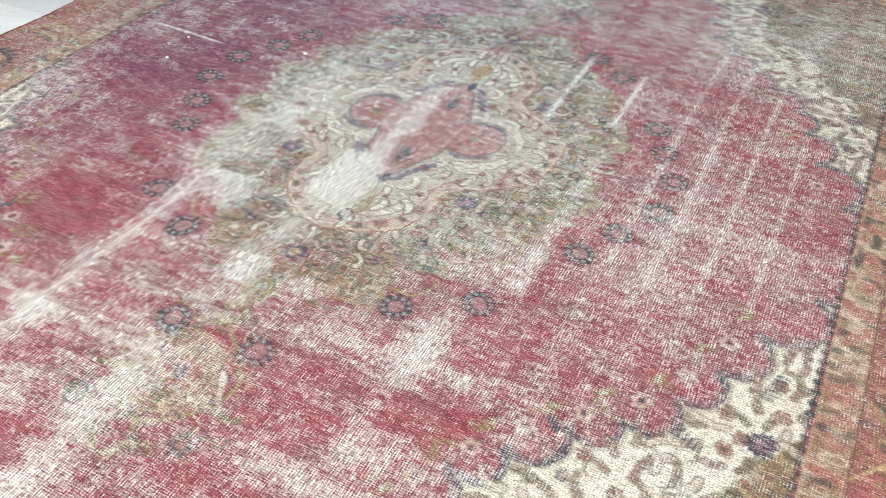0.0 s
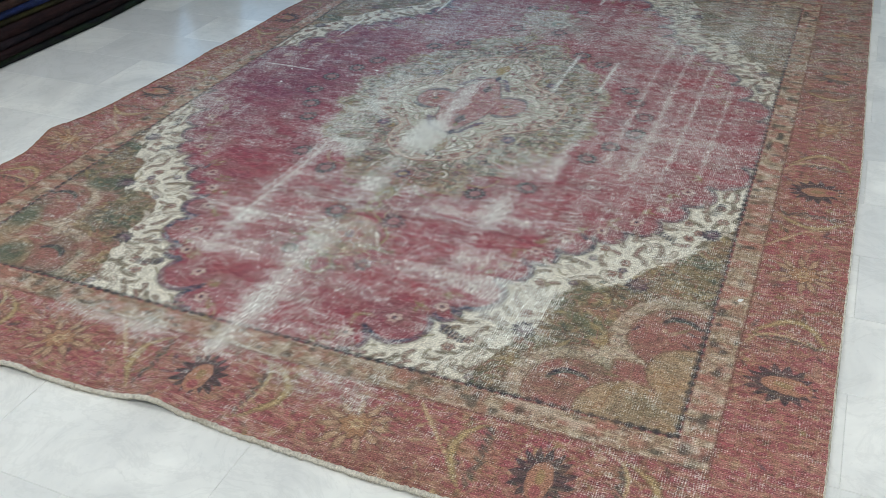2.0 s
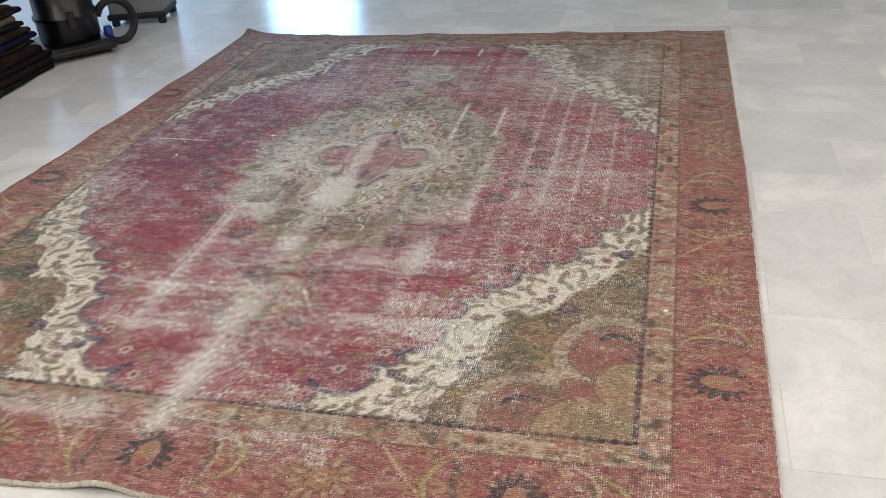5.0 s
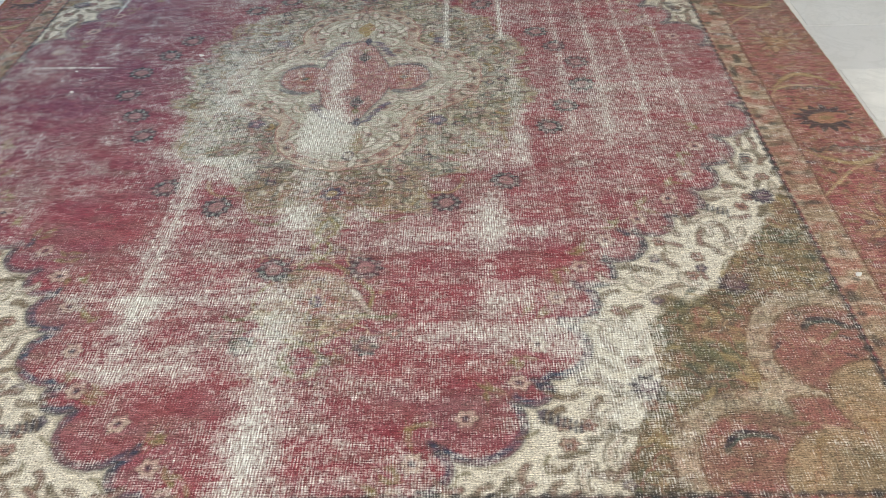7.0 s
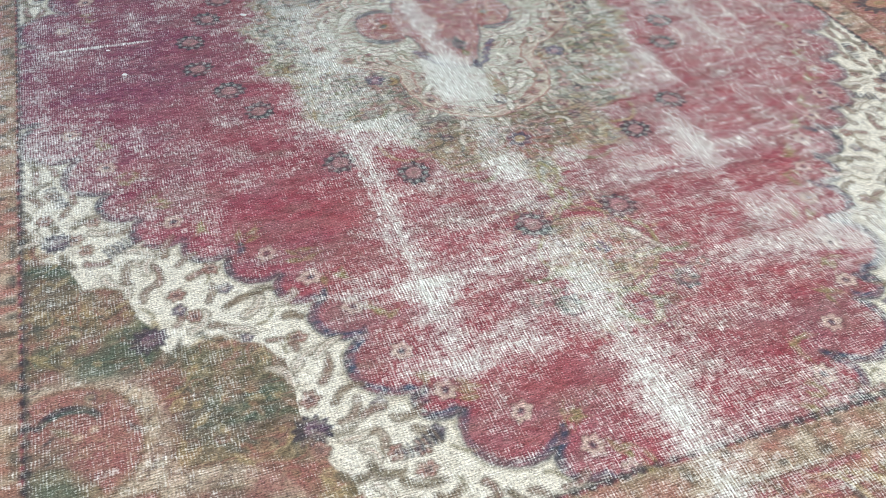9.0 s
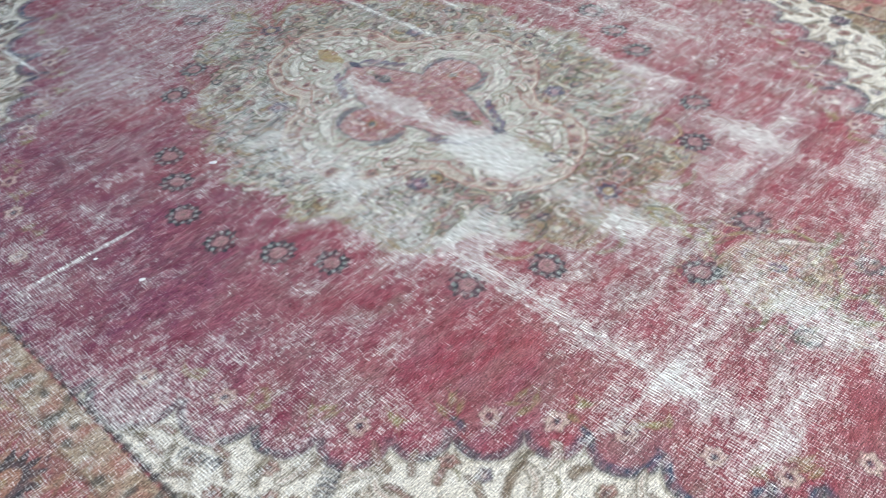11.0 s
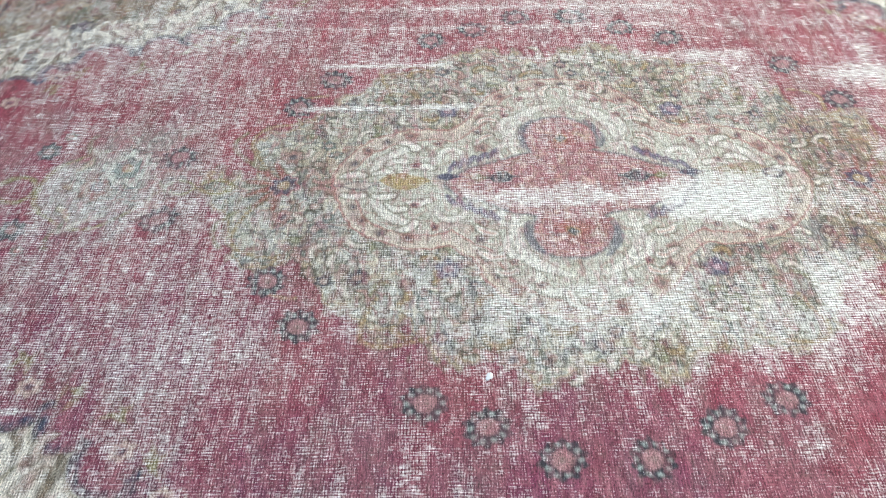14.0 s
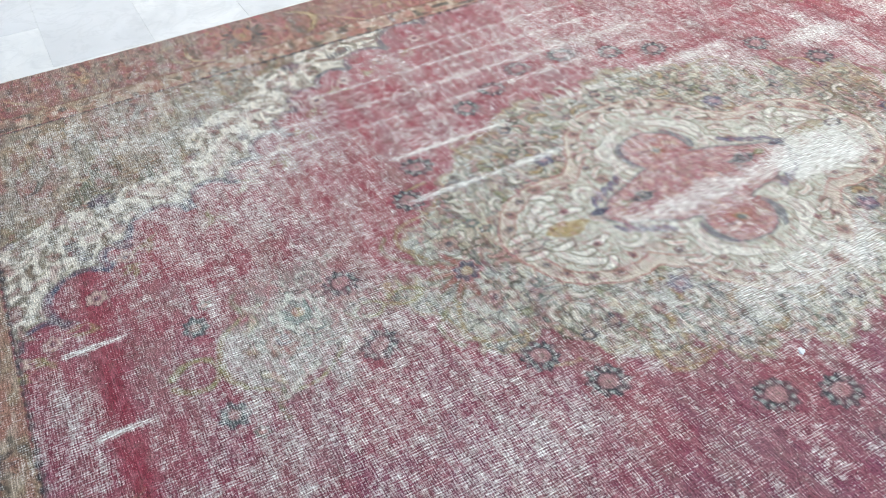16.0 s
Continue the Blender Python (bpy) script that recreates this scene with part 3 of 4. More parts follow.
filigree(ground, ((64, 0.060, OCHRE, 0.4), (66, 0.034, np.array(lin("9c5f55")), 0.6), (67, 0.030, np.array(lin("d6cfb4")), 0.7), (68, 0.05, np.array(lin("5a5a44")), 0.6), (65, 0.032, np.array(lin("3f463c")), 0.75), (69, 0.026, np.array(lin("3a3f50")), 0.5)))
paint(smooth(np.abs(ground_d + 0.006) - 0.003, 0.003) * 0.75, OCHRE)
paint(smooth(np.abs(ground_d - 0.006) - 0.002, 0.003) * 0.6, np.array(lin("5f5a3c")))
# blossoms and scrolls of the ground, mirrored left and right, none on top of another
spots = []
for _ in range(4000):
    t, q = rng.uniform(-math.pi / 2, math.pi / 2), math.sqrt(rng.uniform(0.22, 1.0))
    px, py = 0.45 * q * math.cos(t), 0.57 * q * math.sin(t)
    outside = min(math.hypot(px - 0.158, py) - 0.2, math.hypot(px, abs(py) - 0.28) - 0.185)
    if outside > 0.01 and all(math.hypot(px - a_, py - b_) > 0.036 for a_, b_ in spots):
        spots.append((px, py))
for px, py in spots:
    kind, turn, bend, ln = rng.random(), rng.uniform(0, 2 * math.pi), rng.choice((-2.2, 2.2)), rng.uniform(0.030, 0.055)
    tone = [CREAM, CREAM, OCHRE, np.array(lin("b08a80")), np.array(lin("8a8a68"))][rng.integers(5)]
    dark = [NAVY, PLUM, TEAL, np.array(lin("5c3a3a")), np.array(lin("45412e"))][rng.integers(5)]
    size = rng.uniform(0.011, 0.020)
    for sx in (1, -1):
        if kind < 0.55:
            comma(CX + sx * px, py, ln, 0.013, turn if sx > 0 else math.pi - turn, bend * sx, tone, np.array(lin("55513c")), None, 0.85)
        elif kind < 0.90:
            flower(CX + sx * px, py, size, 6, dark, np.array(lin("b39a8c")), None, 0.85)
        else:
            flower(CX + sx * px, py, size * 1.2, 7, np.array(lin("a8847a")), dark, np.array(lin("5a5244")), 0.85)

# two side lobes and two pointed end lobes, edged with a pink beaded band
rim_d = np.minimum(np.hypot(mu - 0.158, mv) - 0.196, np.hypot(mu, (mv - 0.28) * 0.97) - 0.177)
rim_d = np.minimum(rim_d, mu * 0.85 + (mv - 0.47) * 0.62)
rim_d = np.maximum(rim_d, mv - 0.475)
paint(smooth(rim_d, 0.003) * 0.85, np.array(lin("c4c3b2")))
filigree(smooth(rim_d + 0.04, 0.004), ((72, 0.036, np.array(lin("8a8468")), 0.45), (73, 0.028, np.array(lin("ab7a6e")), 0.4)))
paint(smooth(np.abs(rim_d + 0.018) - 0.016, 0.002) * 0.4, np.array(lin("c0a493")))
for off, tone in ((0.0, "a4665c"), (0.006, "d6cbb4"), (0.034, "a46a60")):
    paint(smooth(np.abs(rim_d + off) - 0.0026, 0.002) * 0.75, np.array(lin(tone)))
for cx_, cy_, r_, a0, a1, step in ((0.158, 0.0, 0.176, -112, 112, 15.5), (0.0, 0.28, 0.158, 12, 78, 18)):
    for k, deg in enumerate(np.arange(a0, a1 + 1, step)):
        for sx in (1, -1):
            for sy in ((1, -1) if cy_ else (1,)):
                bx, by = CX + sx * (cx_ + r_ * math.cos(radians(deg))), sy * (cy_ + r_ * math.sin(radians(deg)))
                flower(bx, by, 0.010 if k % 2 else 0.014, 5, np.array(lin("4b4450" if k % 2 else "96645e")), NAVY, np.array(lin("8a7060")), 0.62)

SHADE, CHALK = np.array(lin("6c6850")), np.array(lin("e6e3d6"))


def scroll(cx, cy, r, a0, a1, width, sx, sy):
    """An outlined pale scroll along part of a circle, in the first quarter's coordinates, mirrored by sx and sy."""
    lo, hi = (a0, a1) if sx > 0 else (180 - a1, 180 - a0)
    lo, hi = (lo, hi) if sy > 0 else (-hi, -lo)
    arc(CX + sx * cx, sy * cy, r, lo, hi, width + 0.009, SHADE, 0.6)
    arc(CX + sx * cx, sy * cy, r, lo, hi, width, CHALK, 0.8)


for sx in (1, -1):
    for sy in (1, -1):
        # collar of the side lobe: a broad crescent, its curled end, and lumps round it
        scroll(0.140, 0.0, 0.112, 8, 118, 0.026, sx, sy)
        scroll(0.098, 0.112, 0.026, -60, 200, 0.014, sx, sy)
        scroll(0.175, 0.098, 0.030, -40, 170, 0.017, sx, sy)
        scroll(0.262, 0.052, 0.030, -70, 130, 0.017, sx, sy)
        for px, py, ang, bend in ((0.236, 0.118, 0.9, 1.6), (0.292, 0.030, 0.2, -1.6), (0.200, 0.142, 1.3, 1.4), (0.304, 0.088, 0.6, -1.2), (0.146, 0.150, 1.7, 1.2)):
            comma(CX + sx * px, sy * py, 0.044, 0.017, math.atan2(sy * math.sin(ang), sx * math.cos(ang)), bend * sx * sy, CHALK, SHADE, np.array(lin("b9917f")), 0.9)
        # end lobe: three leaves that climb to the point, and a long scroll under the band
        scroll(0.0, 0.275, 0.118, 5, 76, 0.022, sx, sy)
        scroll(0.078, 0.232, 0.026, -120, 120, 0.015, sx, sy)
        for px, py, ang, bend in ((0.050, 0.275, 1.0, 1.5), (0.072, 0.320, 1.3, 1.5), (0.030, 0.345, 1.0, 1.4), (0.112, 0.300, 0.4, 1.6), (0.028, 0.405, 1.2, 1.0)):
            comma(CX + sx * px, sy * py, 0.046, 0.018, math.atan2(sy * math.sin(ang), sx * math.cos(ang)), bend * sx * sy, CHALK, SHADE, None, 0.9)
        for px, py in ((0.060, 0.300), (0.125, 0.262), (0.215, 0.120), (0.275, 0.078)):
            flower(CX + sx * px, sy * py, 0.011, 5, np.array(lin("8d5a54")), PLUM, None, 0.8)

# the heart: a long pointed body with two round lobes
body_d = ((np.abs(mu) / 0.104) ** 1.5 + (np.abs(mv) / 0.240) ** 1.5) ** (1 / 1.5) * 0.12 - 0.12
heart_d = np.minimum(np.hypot(mu - 0.138, V - 0.006) - 0.072, body_d)
heart_d = np.maximum(heart_d, mv - 0.245)
paint(smooth(heart_d - 0.007, 0.003) * 0.7, np.array(lin("50505c")))
paint(smooth(heart_d, 0.003), np.array(lin("a26a6c")))
paint(smooth(np.abs(heart_d + 0.012) - 0.003, 0.003) * 0.6, np.array(lin("c09a86")))
filigree(smooth(heart_d, 0.003), ((78, 0.03, np.array(lin("8a4a48")), 0.6), (79, 0.026, np.array(lin("b89a80")), 0.5), (80, 0.022, np.array(lin("6c4a50")), 0.4)))
for sx in (1, -1):
    flower(CX + sx * 0.138, 0.006, 0.034, 6, np.array(lin("a5655a")), np.array(lin("b08a5a")), np.array(lin("8a4a48")), 0.7)
    flower(CX + sx * 0.138, 0.006, 0.011, 4, TEAL, NAVY, None, 0.9)
    for sy in (1, -1):
        # dark crescents beside the lobes and feathered leaves along the body
        lo, hi = (38, 112) if sx > 0 else (68, 142)
        arc(CX + sx * 0.138, 0.006, 0.082, lo if sy > 0 else -hi, hi if sy > 0 else -lo, 0.016, np.array(lin("4b4e62")), 0.7)
        ang = math.atan2(sy * 0.9, -sx * 0.45)
        for k in range(5):
            comma(CX + sx * (0.104 - 0.011 * k), sy * (0.140 + 0.021 * k), 0.032, 0.016, ang + 0.35 * sx * sy, 0.5 * sx * sy, np.array(lin("4a4660")), None, np.array(lin("7a7088")), 0.85)
        flower(CX + sx * 0.235, sy * 0.235, 0.024, 5, np.array(lin("5d5a70")), np.array(lin("a07a80")), PLUM, 0.85)
for k in range(34):
    px, py = rng.uniform(0.01, 0.19), rng.uniform(-0.16, 0.16)
    if min(math.hypot(px - 0.138, py - 0.006) - 0.060, (px / 0.09) ** 1.5 + (abs(py) / 0.21) ** 1.5 - 1) < 0:
        turn, tone = rng.uniform(0, 2 * math.pi), [np.array(lin(c)) for c in ("c9a999", "8a4246", "b8a088", "6d4a4e")][rng.integers(4)]
        for sx in (1, -1):
            comma(CX + sx * px, py, 0.034, 0.011, turn if sx > 0 else math.pi - turn, 1.5 * sx, tone, None, None, 0.75)
for sy in (1, -1):
    leaf(CX + 0.018, sy * 0.133, 0.048, 0.028, math.pi / 2, NAVY, TEAL)
    leaf(CX + 0.018, sy * 0.178, 0.030, 0.022, math.pi / 2, np.array(lin("75754a")), None)
    leaf(CX + 0.022, sy * 0.240, 0.050, 0.022, math.pi / 2, np.array(lin("343a58")), None)
leaf(CX + 0.01, 0.325, 0.10, 0.05, math.pi / 2, np.array(lin("a58c52")), None, 0.85)
leaf(CX + 0.03, -0.345, 0.13, 0.035, math.pi / 2, np.array(lin("8f7f55")), None, 0.8)
leaf(CX, 0.415, 0.06, 0.02, math.pi / 2, np.array(lin("d0c4b4")), NAVY, 0.8)
w = Window(-0.033, -0.402, 0.04)
w.paint(np.abs(np.hypot(w.x * 1.5, w.y) - 0.017) - 0.005, NAVY, 0.95)

# pendants towards both ends
VINE = np.array(lin("9a8f5a"))
for sy in (1, -1):
    pend_d = np.hypot(U * 0.95, (np.abs(V) - 0.94) * 0.95) - 0.095 + wob * 0.5
    paint(smooth(np.where(np.sign(V) == sy, pend_d, 1), 0.006) * 0.7, SAGE if sy > 0 else np.array(lin("a3957a")))
    for sx in (1, -1):
        for pts, wd, tone in (([(0.0, 0.66), (0.022, 0.70), (0.0, 0.735)], 0.009, VINE), ([(0.0, 0.735), (0.020, 0.765), (0.0, 0.80)], 0.008, VINE), ([(0.004, 0.80), (0.060, 0.845), (0.105, 0.895)], 0.008, VINE), ([(0.105, 0.895), (0.112, 0.95), (0.07, 1.02)], 0.008, VINE),
                              ([(0.07, 1.02), (0.03, 1.045), (0.0, 1.05)], 0.009, VINE), ([(0.075, 0.90), (0.095, 0.94), (0.12, 0.975)], 0.011, CREAM), ([(0.10, 0.975), (0.145, 0.985), (0.165, 0.975)], 0.009, np.array(lin("7a7a58"))), ([(0.0, 1.05), (0.035, 1.085), (0.012, 1.13)], 0.012, np.array(lin("8a8650"))),
                              ([(0.03, 0.58), (0.15, 0.64), (0.20, 0.55)], 0.008, OCHRE), ([(0.20, 0.55), (0.27, 0.56), (0.30, 0.50)], 0.008, OCHRE), ([(0.05, 0.60), (0.11, 0.67), (0.17, 0.66)], 0.009, np.array(lin("7d7a52"))), ([(0.30, 0.36), (0.40, 0.38), (0.39, 0.27)], 0.009, OCHRE)):
            pts = [(CX + sx * px, sy * py) for px, py in pts]
            stroke(pts, wd + 0.006, np.array(lin("5d5440")), 0.5, False)
            stroke(pts, wd, tone, 0.85, False)
        flower(CX + sx * 0.116, sy * 1.058, 0.026, 7, np.array(lin("4f5d5c")), np.array(lin("9a7a72")), np.array(lin("39434a")), 0.85)
        flower(CX + sx * 0.170, sy * 1.03, 0.016, 6, np.array(lin("7a8074")), ROSE, None, 0.75)
        comma(CX + sx * 0.055, sy * 0.985, 0.05, 0.016, math.atan2(-sy, sx * 0.6), 1.2 * sx * sy, np.array(lin("c8bda0")), np.array(lin("5a5440")), None, 0.85)
        leaf(CX + sx * 0.062, sy * 0.90, 0.035, 0.014, math.pi / 2, np.array(lin("5a5038")), None, 0.8)
        leaf(CX + sx * 0.16, sy * 0.50, 0.05, 0.02, sx * 0.5, NAVY, None, 0.6)
    flower(CX + 0.008, sy * 0.93, 0.042, 8, np.array(lin("a05f50")), np.array(lin("44506f")), np.array(lin("6a4a3c")), 0.85)
    flower(CX + 0.008, sy * 0.875, 0.020, 6, np.array(lin("3e4a60")), OCHRE, None, 0.75)
    flower(CX + 0.008, sy * 0.99, 0.020, 6, np.array(lin("6a5a48")), np.array(lin("a58d62")), None, 0.75)
    for k in range(6):
        t = radians(-75 + 30 * k)
        comma(CX + 0.03 * math.sin(t), sy * (0.56 + 0.03 * math.cos(t)), 0.045, 0.012, math.pi / 2 * sy - t * sy, 0.3, np.array(lin("9a5a4c")), np.array(lin("5d4a38")), None, 0.8)
    flower(CX, sy * 0.56, 0.030, 7, np.array(lin("3b4254")), OCHRE, BRICK, 0.9)

far_d = np.hypot((U - 0.03) * 0.75, Y - 0.87) - 0.11 + wob * 1.5
far_zone = smooth(far_d, 0.03)
paint(far_zone * 0.55, np.array(lin("a3a89c")))
filigree(far_zone, ((181, 0.03, np.array(lin("5d6660")), 0.7), (182, 0.034, np.array(lin("d4d4c6")), 0.7), (183, 0.03, np.array(lin("a8746a")), 0.5)))
flower(CX + 0.06, 0.88, 0.060, 9, np.array(lin("c9cabb")), np.array(lin("ab7f70")), np.array(lin("4f5854")), 0.9)
flower(CX + 0.06, 0.88, 0.030, 7, np.array(lin("8f9a90")), OCHRE, np.array(lin("4f5854")), 0.9)
near_zone = smooth(np.hypot(U, (Y + 0.95) * 0.7) - 0.14 + wob * 1.5, 0.03)
filigree(near_zone, ((184, 0.034, np.array(lin("6a6648")), 0.7), (185, 0.03, np.array(lin("c8bd98")), 0.6), (186, 0.028, np.array(lin("4c5260")), 0.5)))

# the ring of dark rosettes
ROSETTES = [(0.62, 0.072), (0.622, -0.062), (0.567, -0.177), (0.518, -0.280), (0.565, 0.178), (0.52, 0.275), (0.397, -0.522), (0.262, -0.604), (0.094, -0.834), (0.363, 0.488), (0.258, 0.558), (0.092, 0.785)]
rosette_spots = [(CX + sx * px, py) for px, py in ROSETTES for sx in (1, -1)]
for px, py in rosette_spots:
    rosette(px, py, 0.036, np.array(lin("30373d")), np.array(lin("a27c7a")))

# ---- the rug: guard stripe and border ----
stripe = smooth(np.abs(edge_d - 0.042) - 0.033, 0.003)
paint(stripe * 0.78, BEIGE)
paint(stripe * np.clip(vnoise(X, Y, 0.05, 0.05, 71) * 3 - 1.5, 0, 1) * 0.45, np.array(lin("9a6e60")))
along = np.where(side > ends, Y, X)
spot = np.hypot((along + 0.045) % 0.09 - 0.045, edge_d - 0.042)
paint(smooth(spot - 0.022, 0.005) * 0.4, np.array(lin("a8675b")))
paint(smooth(np.abs(spot - 0.022) - 0.003, 0.003) * 0.5, BROWN)
paint(smooth(np.abs(edge_d - 0.078) - 0.004, 0.003) * 0.7, np.array(lin("6a4d40")))
paint(smooth(np.abs(edge_d - 0.018) - 0.003, 0.003) * 0.5, BROWN)
filigree(stripe, ((76, 0.022, np.array(lin("6d5a48")), 0.55), (77, 0.026, np.array(lin("c8b69a")), 0.5)))
tick = 0.5 + 0.5 * np.sin(along * 2 * np.pi / 0.028)
paint(smooth(np.abs(edge_d) - 0.003 - 0.004 * tick, 0.003) * (0.5 + 0.3 * tick), np.array(lin("34343a")))


strew(smooth(0.085 - edge_d, 0.002), 900, [np.array(lin("8a7a52")), np.array(lin("b09a72")), np.array(lin("4a4a3e")), np.array(lin("7a3c38")), np.array(lin("6a5a40")), np.array(lin("3c4148"))], 0.015, 0.045)


# the border has gone dusty
outer = smooth(0.082 - edge_d, 0.003)
paint(outer * (0.05 + 0.20 * np.clip(vnoise(X, Y, 0.16, 0.06, 181) * 1.8 - 0.4, 0, 1)), np.array(lin("98696a")))
paint(outer * np.clip(vnoise(X, Y, 0.03, 0.008, 182) * 3 - 1.7, 0, 1) * 0.5, np.array(lin("6e4238")))
paint(outer * np.clip(vnoise(X, Y, 0.035, 0.008, 183) * 3 - 1.8, 0, 1) * 0.5, np.array(lin("b98f7c")))


def border_run(start, step, count, place):
    """Palmettes and golden blossoms by turns, with slanting leaves between them; place turns run and depth into x, y."""
    for k in range(count):
        s = start + k * step
        dark = k % 2 == 0
        x, y, ang = place(s, 0.20)
        if dark:
            palmette(x, y, 0.068, ang)
        else:
            for q in range(11):
                t = 2 * math.pi * q / 11 + rng.uniform(-0.15, 0.15)
                leaf(x + 0.055 * math.cos(t), y + 0.055 * math.sin(t), 0.046, 0.015, t, np.array(lin("b8997a")), np.array(lin("6a5244")), 0.75)
            flower(x, y, 0.040, 8, np.array(lin("a57c5c")), np.array(lin("8f5046")), np.array(lin("5d4a3a")), 0.85)
            flower(x, y, 0.018, 6, np.array(lin("c0aa80")), BROWN, None, 0.8)
        tip = -1 if dark else 1
        p0, p1, p2 = place(s + step * (0.5 - 0.16 * tip * -1), 0.10)[:2], place(s + step * 0.5, 0.19)[:2], place(s + step * (0.5 + 0.16 * tip), 0.285)[:2]
        p1 = (p1[0] + 0.012, p1[1] + 0.012)
        for f in np.linspace(0.1, 0.9, 9):
            bx, by = (1 - f) * p0[0] + f * p2[0] + 0.03 * f * (1 - f), (1 - f) * p0[1] + f * p2[1] + 0.03 * f * (1 - f)
            leaf(bx, by, 0.034, 0.012, math.atan2(p2[1] - p0[1], p2[0] - p0[0]) + rng.uniform(0.5, 1.0) * (1 if rng.random() < 0.7 else -1), np.array(lin("4d5048")), None, 0.7)
        stroke([p0, p1, p2], 0.026, np.array(lin("7a6a48")), 0.7)
        stroke([p0, p1, p2], 0.013, np.array(lin("b39c70")), 0.85)
        stroke([place(s + step * 0.25, 0.09)[:2], place(s + step * 0.38, 0.15)[:2], p2], 0.010, np.array(lin("c2ae84")), 0.7)


border_run(-0.91, 0.415, 6, lambda s, d: (s, NY - d, math.pi / 2))
border_run(-0.91, 0.415, 6, lambda s, d: (s, FY + d * 0.6, -math.pi / 2))
border_run(-1.16, 0.445, 6, lambda s, d: (RX + d * 0.92, s, math.pi))
border_run(-1.16, 0.445, 6, lambda s, d: (LX - d * 0.92, s, 0.0))

# age: the corner pieces are dusty and the guard stripe is blotched
paint(stripe * np.clip(vnoise(X, Y, 0.04, 0.02, 184) * 3.4 - 1.6, 0, 1) * 0.65, np.array(lin("a4645c")))
paint(stripe * np.clip(vnoise(X, Y, 0.03, 0.014, 185) * 3.4 - 1.9, 0, 1) * 0.6, np.array(lin("cbbba6")))
paint(stripe * np.clip(vnoise(X, Y, 0.025, 0.02, 186) * 3.6 - 2.2, 0, 1) * 0.8, np.array(lin("474640")))
paint(stripe * np.clip(vnoise(X, Y, 0.6, 0.6, 187) * 2 - 0.6, 0, 1) * 0.25, np.array(lin("7d6a50")))
paint(smooth(np.abs(edge_d - 0.001) - 0.004 - 0.005 * tick, 0.003) * (0.40 + 0.35 * tick) * np.clip(vnoise(X, Y, 0.12, 0.12, 188) * 2.4 - 0.5, 0.1, 1), np.array(lin("2c2f33")))
paint(inner * np.maximum(brown, arch) * (1 - field) * (0.04 + 0.14 * vnoise(X, Y, 0.08, 0.03, 189)), np.array(lin("7b6a54")))
# brown shadows of vanished leaves in the cream, and short dark flecks in the red
cream_zone = inner * (1 - field) * (1 - np.maximum(brown, arch))
paint(cream_zone * smooth(np.abs(vnoise(X + warpx, Y + warpy, 0.034, 0.026, 190) - 0.5) - 0.06, 0.04) * 0.30, np.array(lin("94856a")))
paint(field * np.clip(vnoise(X, Y, 0.022, 0.007, 191) * 3 - 1.75, 0, 1) * 0.42, np.array(lin("6a2a34")))
paint(field * np.clip(vnoise(X, Y, 0.018, 0.007, 192) * 3 - 1.8, 0, 1) * 0.40, np.array(lin("b0737a")))

# the border and corner by the far end have faded to a dusty grey-brown
paint(np.maximum(outer, brown * (1 - field)) * np.clip(Y * 1.1 + X * 0.35 - 0.35, 0, 1) * 0.9 * np.clip(vnoise(X, Y, 0.05, 0.02, 195) * 1.6 - 0.35, 0, 1), np.array(lin("93887a")))
far_fleck = np.maximum(outer, inner * (1 - field)) * np.clip(Y * 1.4 + X * 0.3 - 0.3, 0, 1)
paint(far_fleck * np.clip(vnoise(X, Y, 0.022, 0.007, 196) * 4 - 2.3, 0, 1) * 0.65, np.array(lin("4f453a")))
paint(far_fleck * np.clip(vnoise(X, Y, 0.03, 0.02, 197) * 4 - 2.5, 0, 1) * 0.55, np.array(lin("8a4f50")))
# short dashes of faded, browned and darkened knots break up every motif
def dashes(zone, seed, sx, sy, cut, strength, tone):
    paint(zone * np.clip((vnoise(X, Y, sx, sy, seed) - cut) * 5, 0, 1) * strength * 0.38, np.array(lin(tone)))


med = np.maximum(ground, smooth(rim_d)) * 0.6
for seed, sx, sy, cut, strength, tone in ((301, 0.016, 0.006, 0.56, 0.60, "b8b9ac"), (302, 0.010, 0.008, 0.66, 0.70, "4a4638"), (303, 0.022, 0.006, 0.62, 0.50, "8a8264"), (304, 0.014, 0.006, 0.66, 0.55, "a87a70"), (305, 0.006, 0.020, 0.62, 0.45, "d0d1c6"), (306, 0.05, 0.04, 0.55, 0.22, "95866a")):
    dashes(med, seed, sx, sy, cut, strength, tone)
for seed, sx, sy, cut, strength, tone in ((311, 0.020, 0.005, 0.54, 0.55, "b98488"), (312, 0.016, 0.005, 0.64, 0.50, "74303c"), (313, 0.012, 0.008, 0.70, 0.50, "7d7468"), (314, 0.10, 0.05, 0.55, 0.40, "a5676c")):
    dashes(field * (1 - ground), seed, sx, sy, cut, strength, tone)
for seed, sx, sy, cut, strength, tone in ((321, 0.018, 0.006, 0.58, 0.55, "97846c"), (322, 0.012, 0.007, 0.66, 0.60, "4c4434"), (323, 0.05, 0.03, 0.58, 0.45, "a07266"), (324, 0.06, 0.035, 0.60, 0.50, "5c6650"), (325, 0.014, 0.010, 0.68, 0.45, "b8a484")):
    dashes(np.maximum(brown, arch) * (1 - field) * inner, seed, sx, sy, cut, strength, tone)
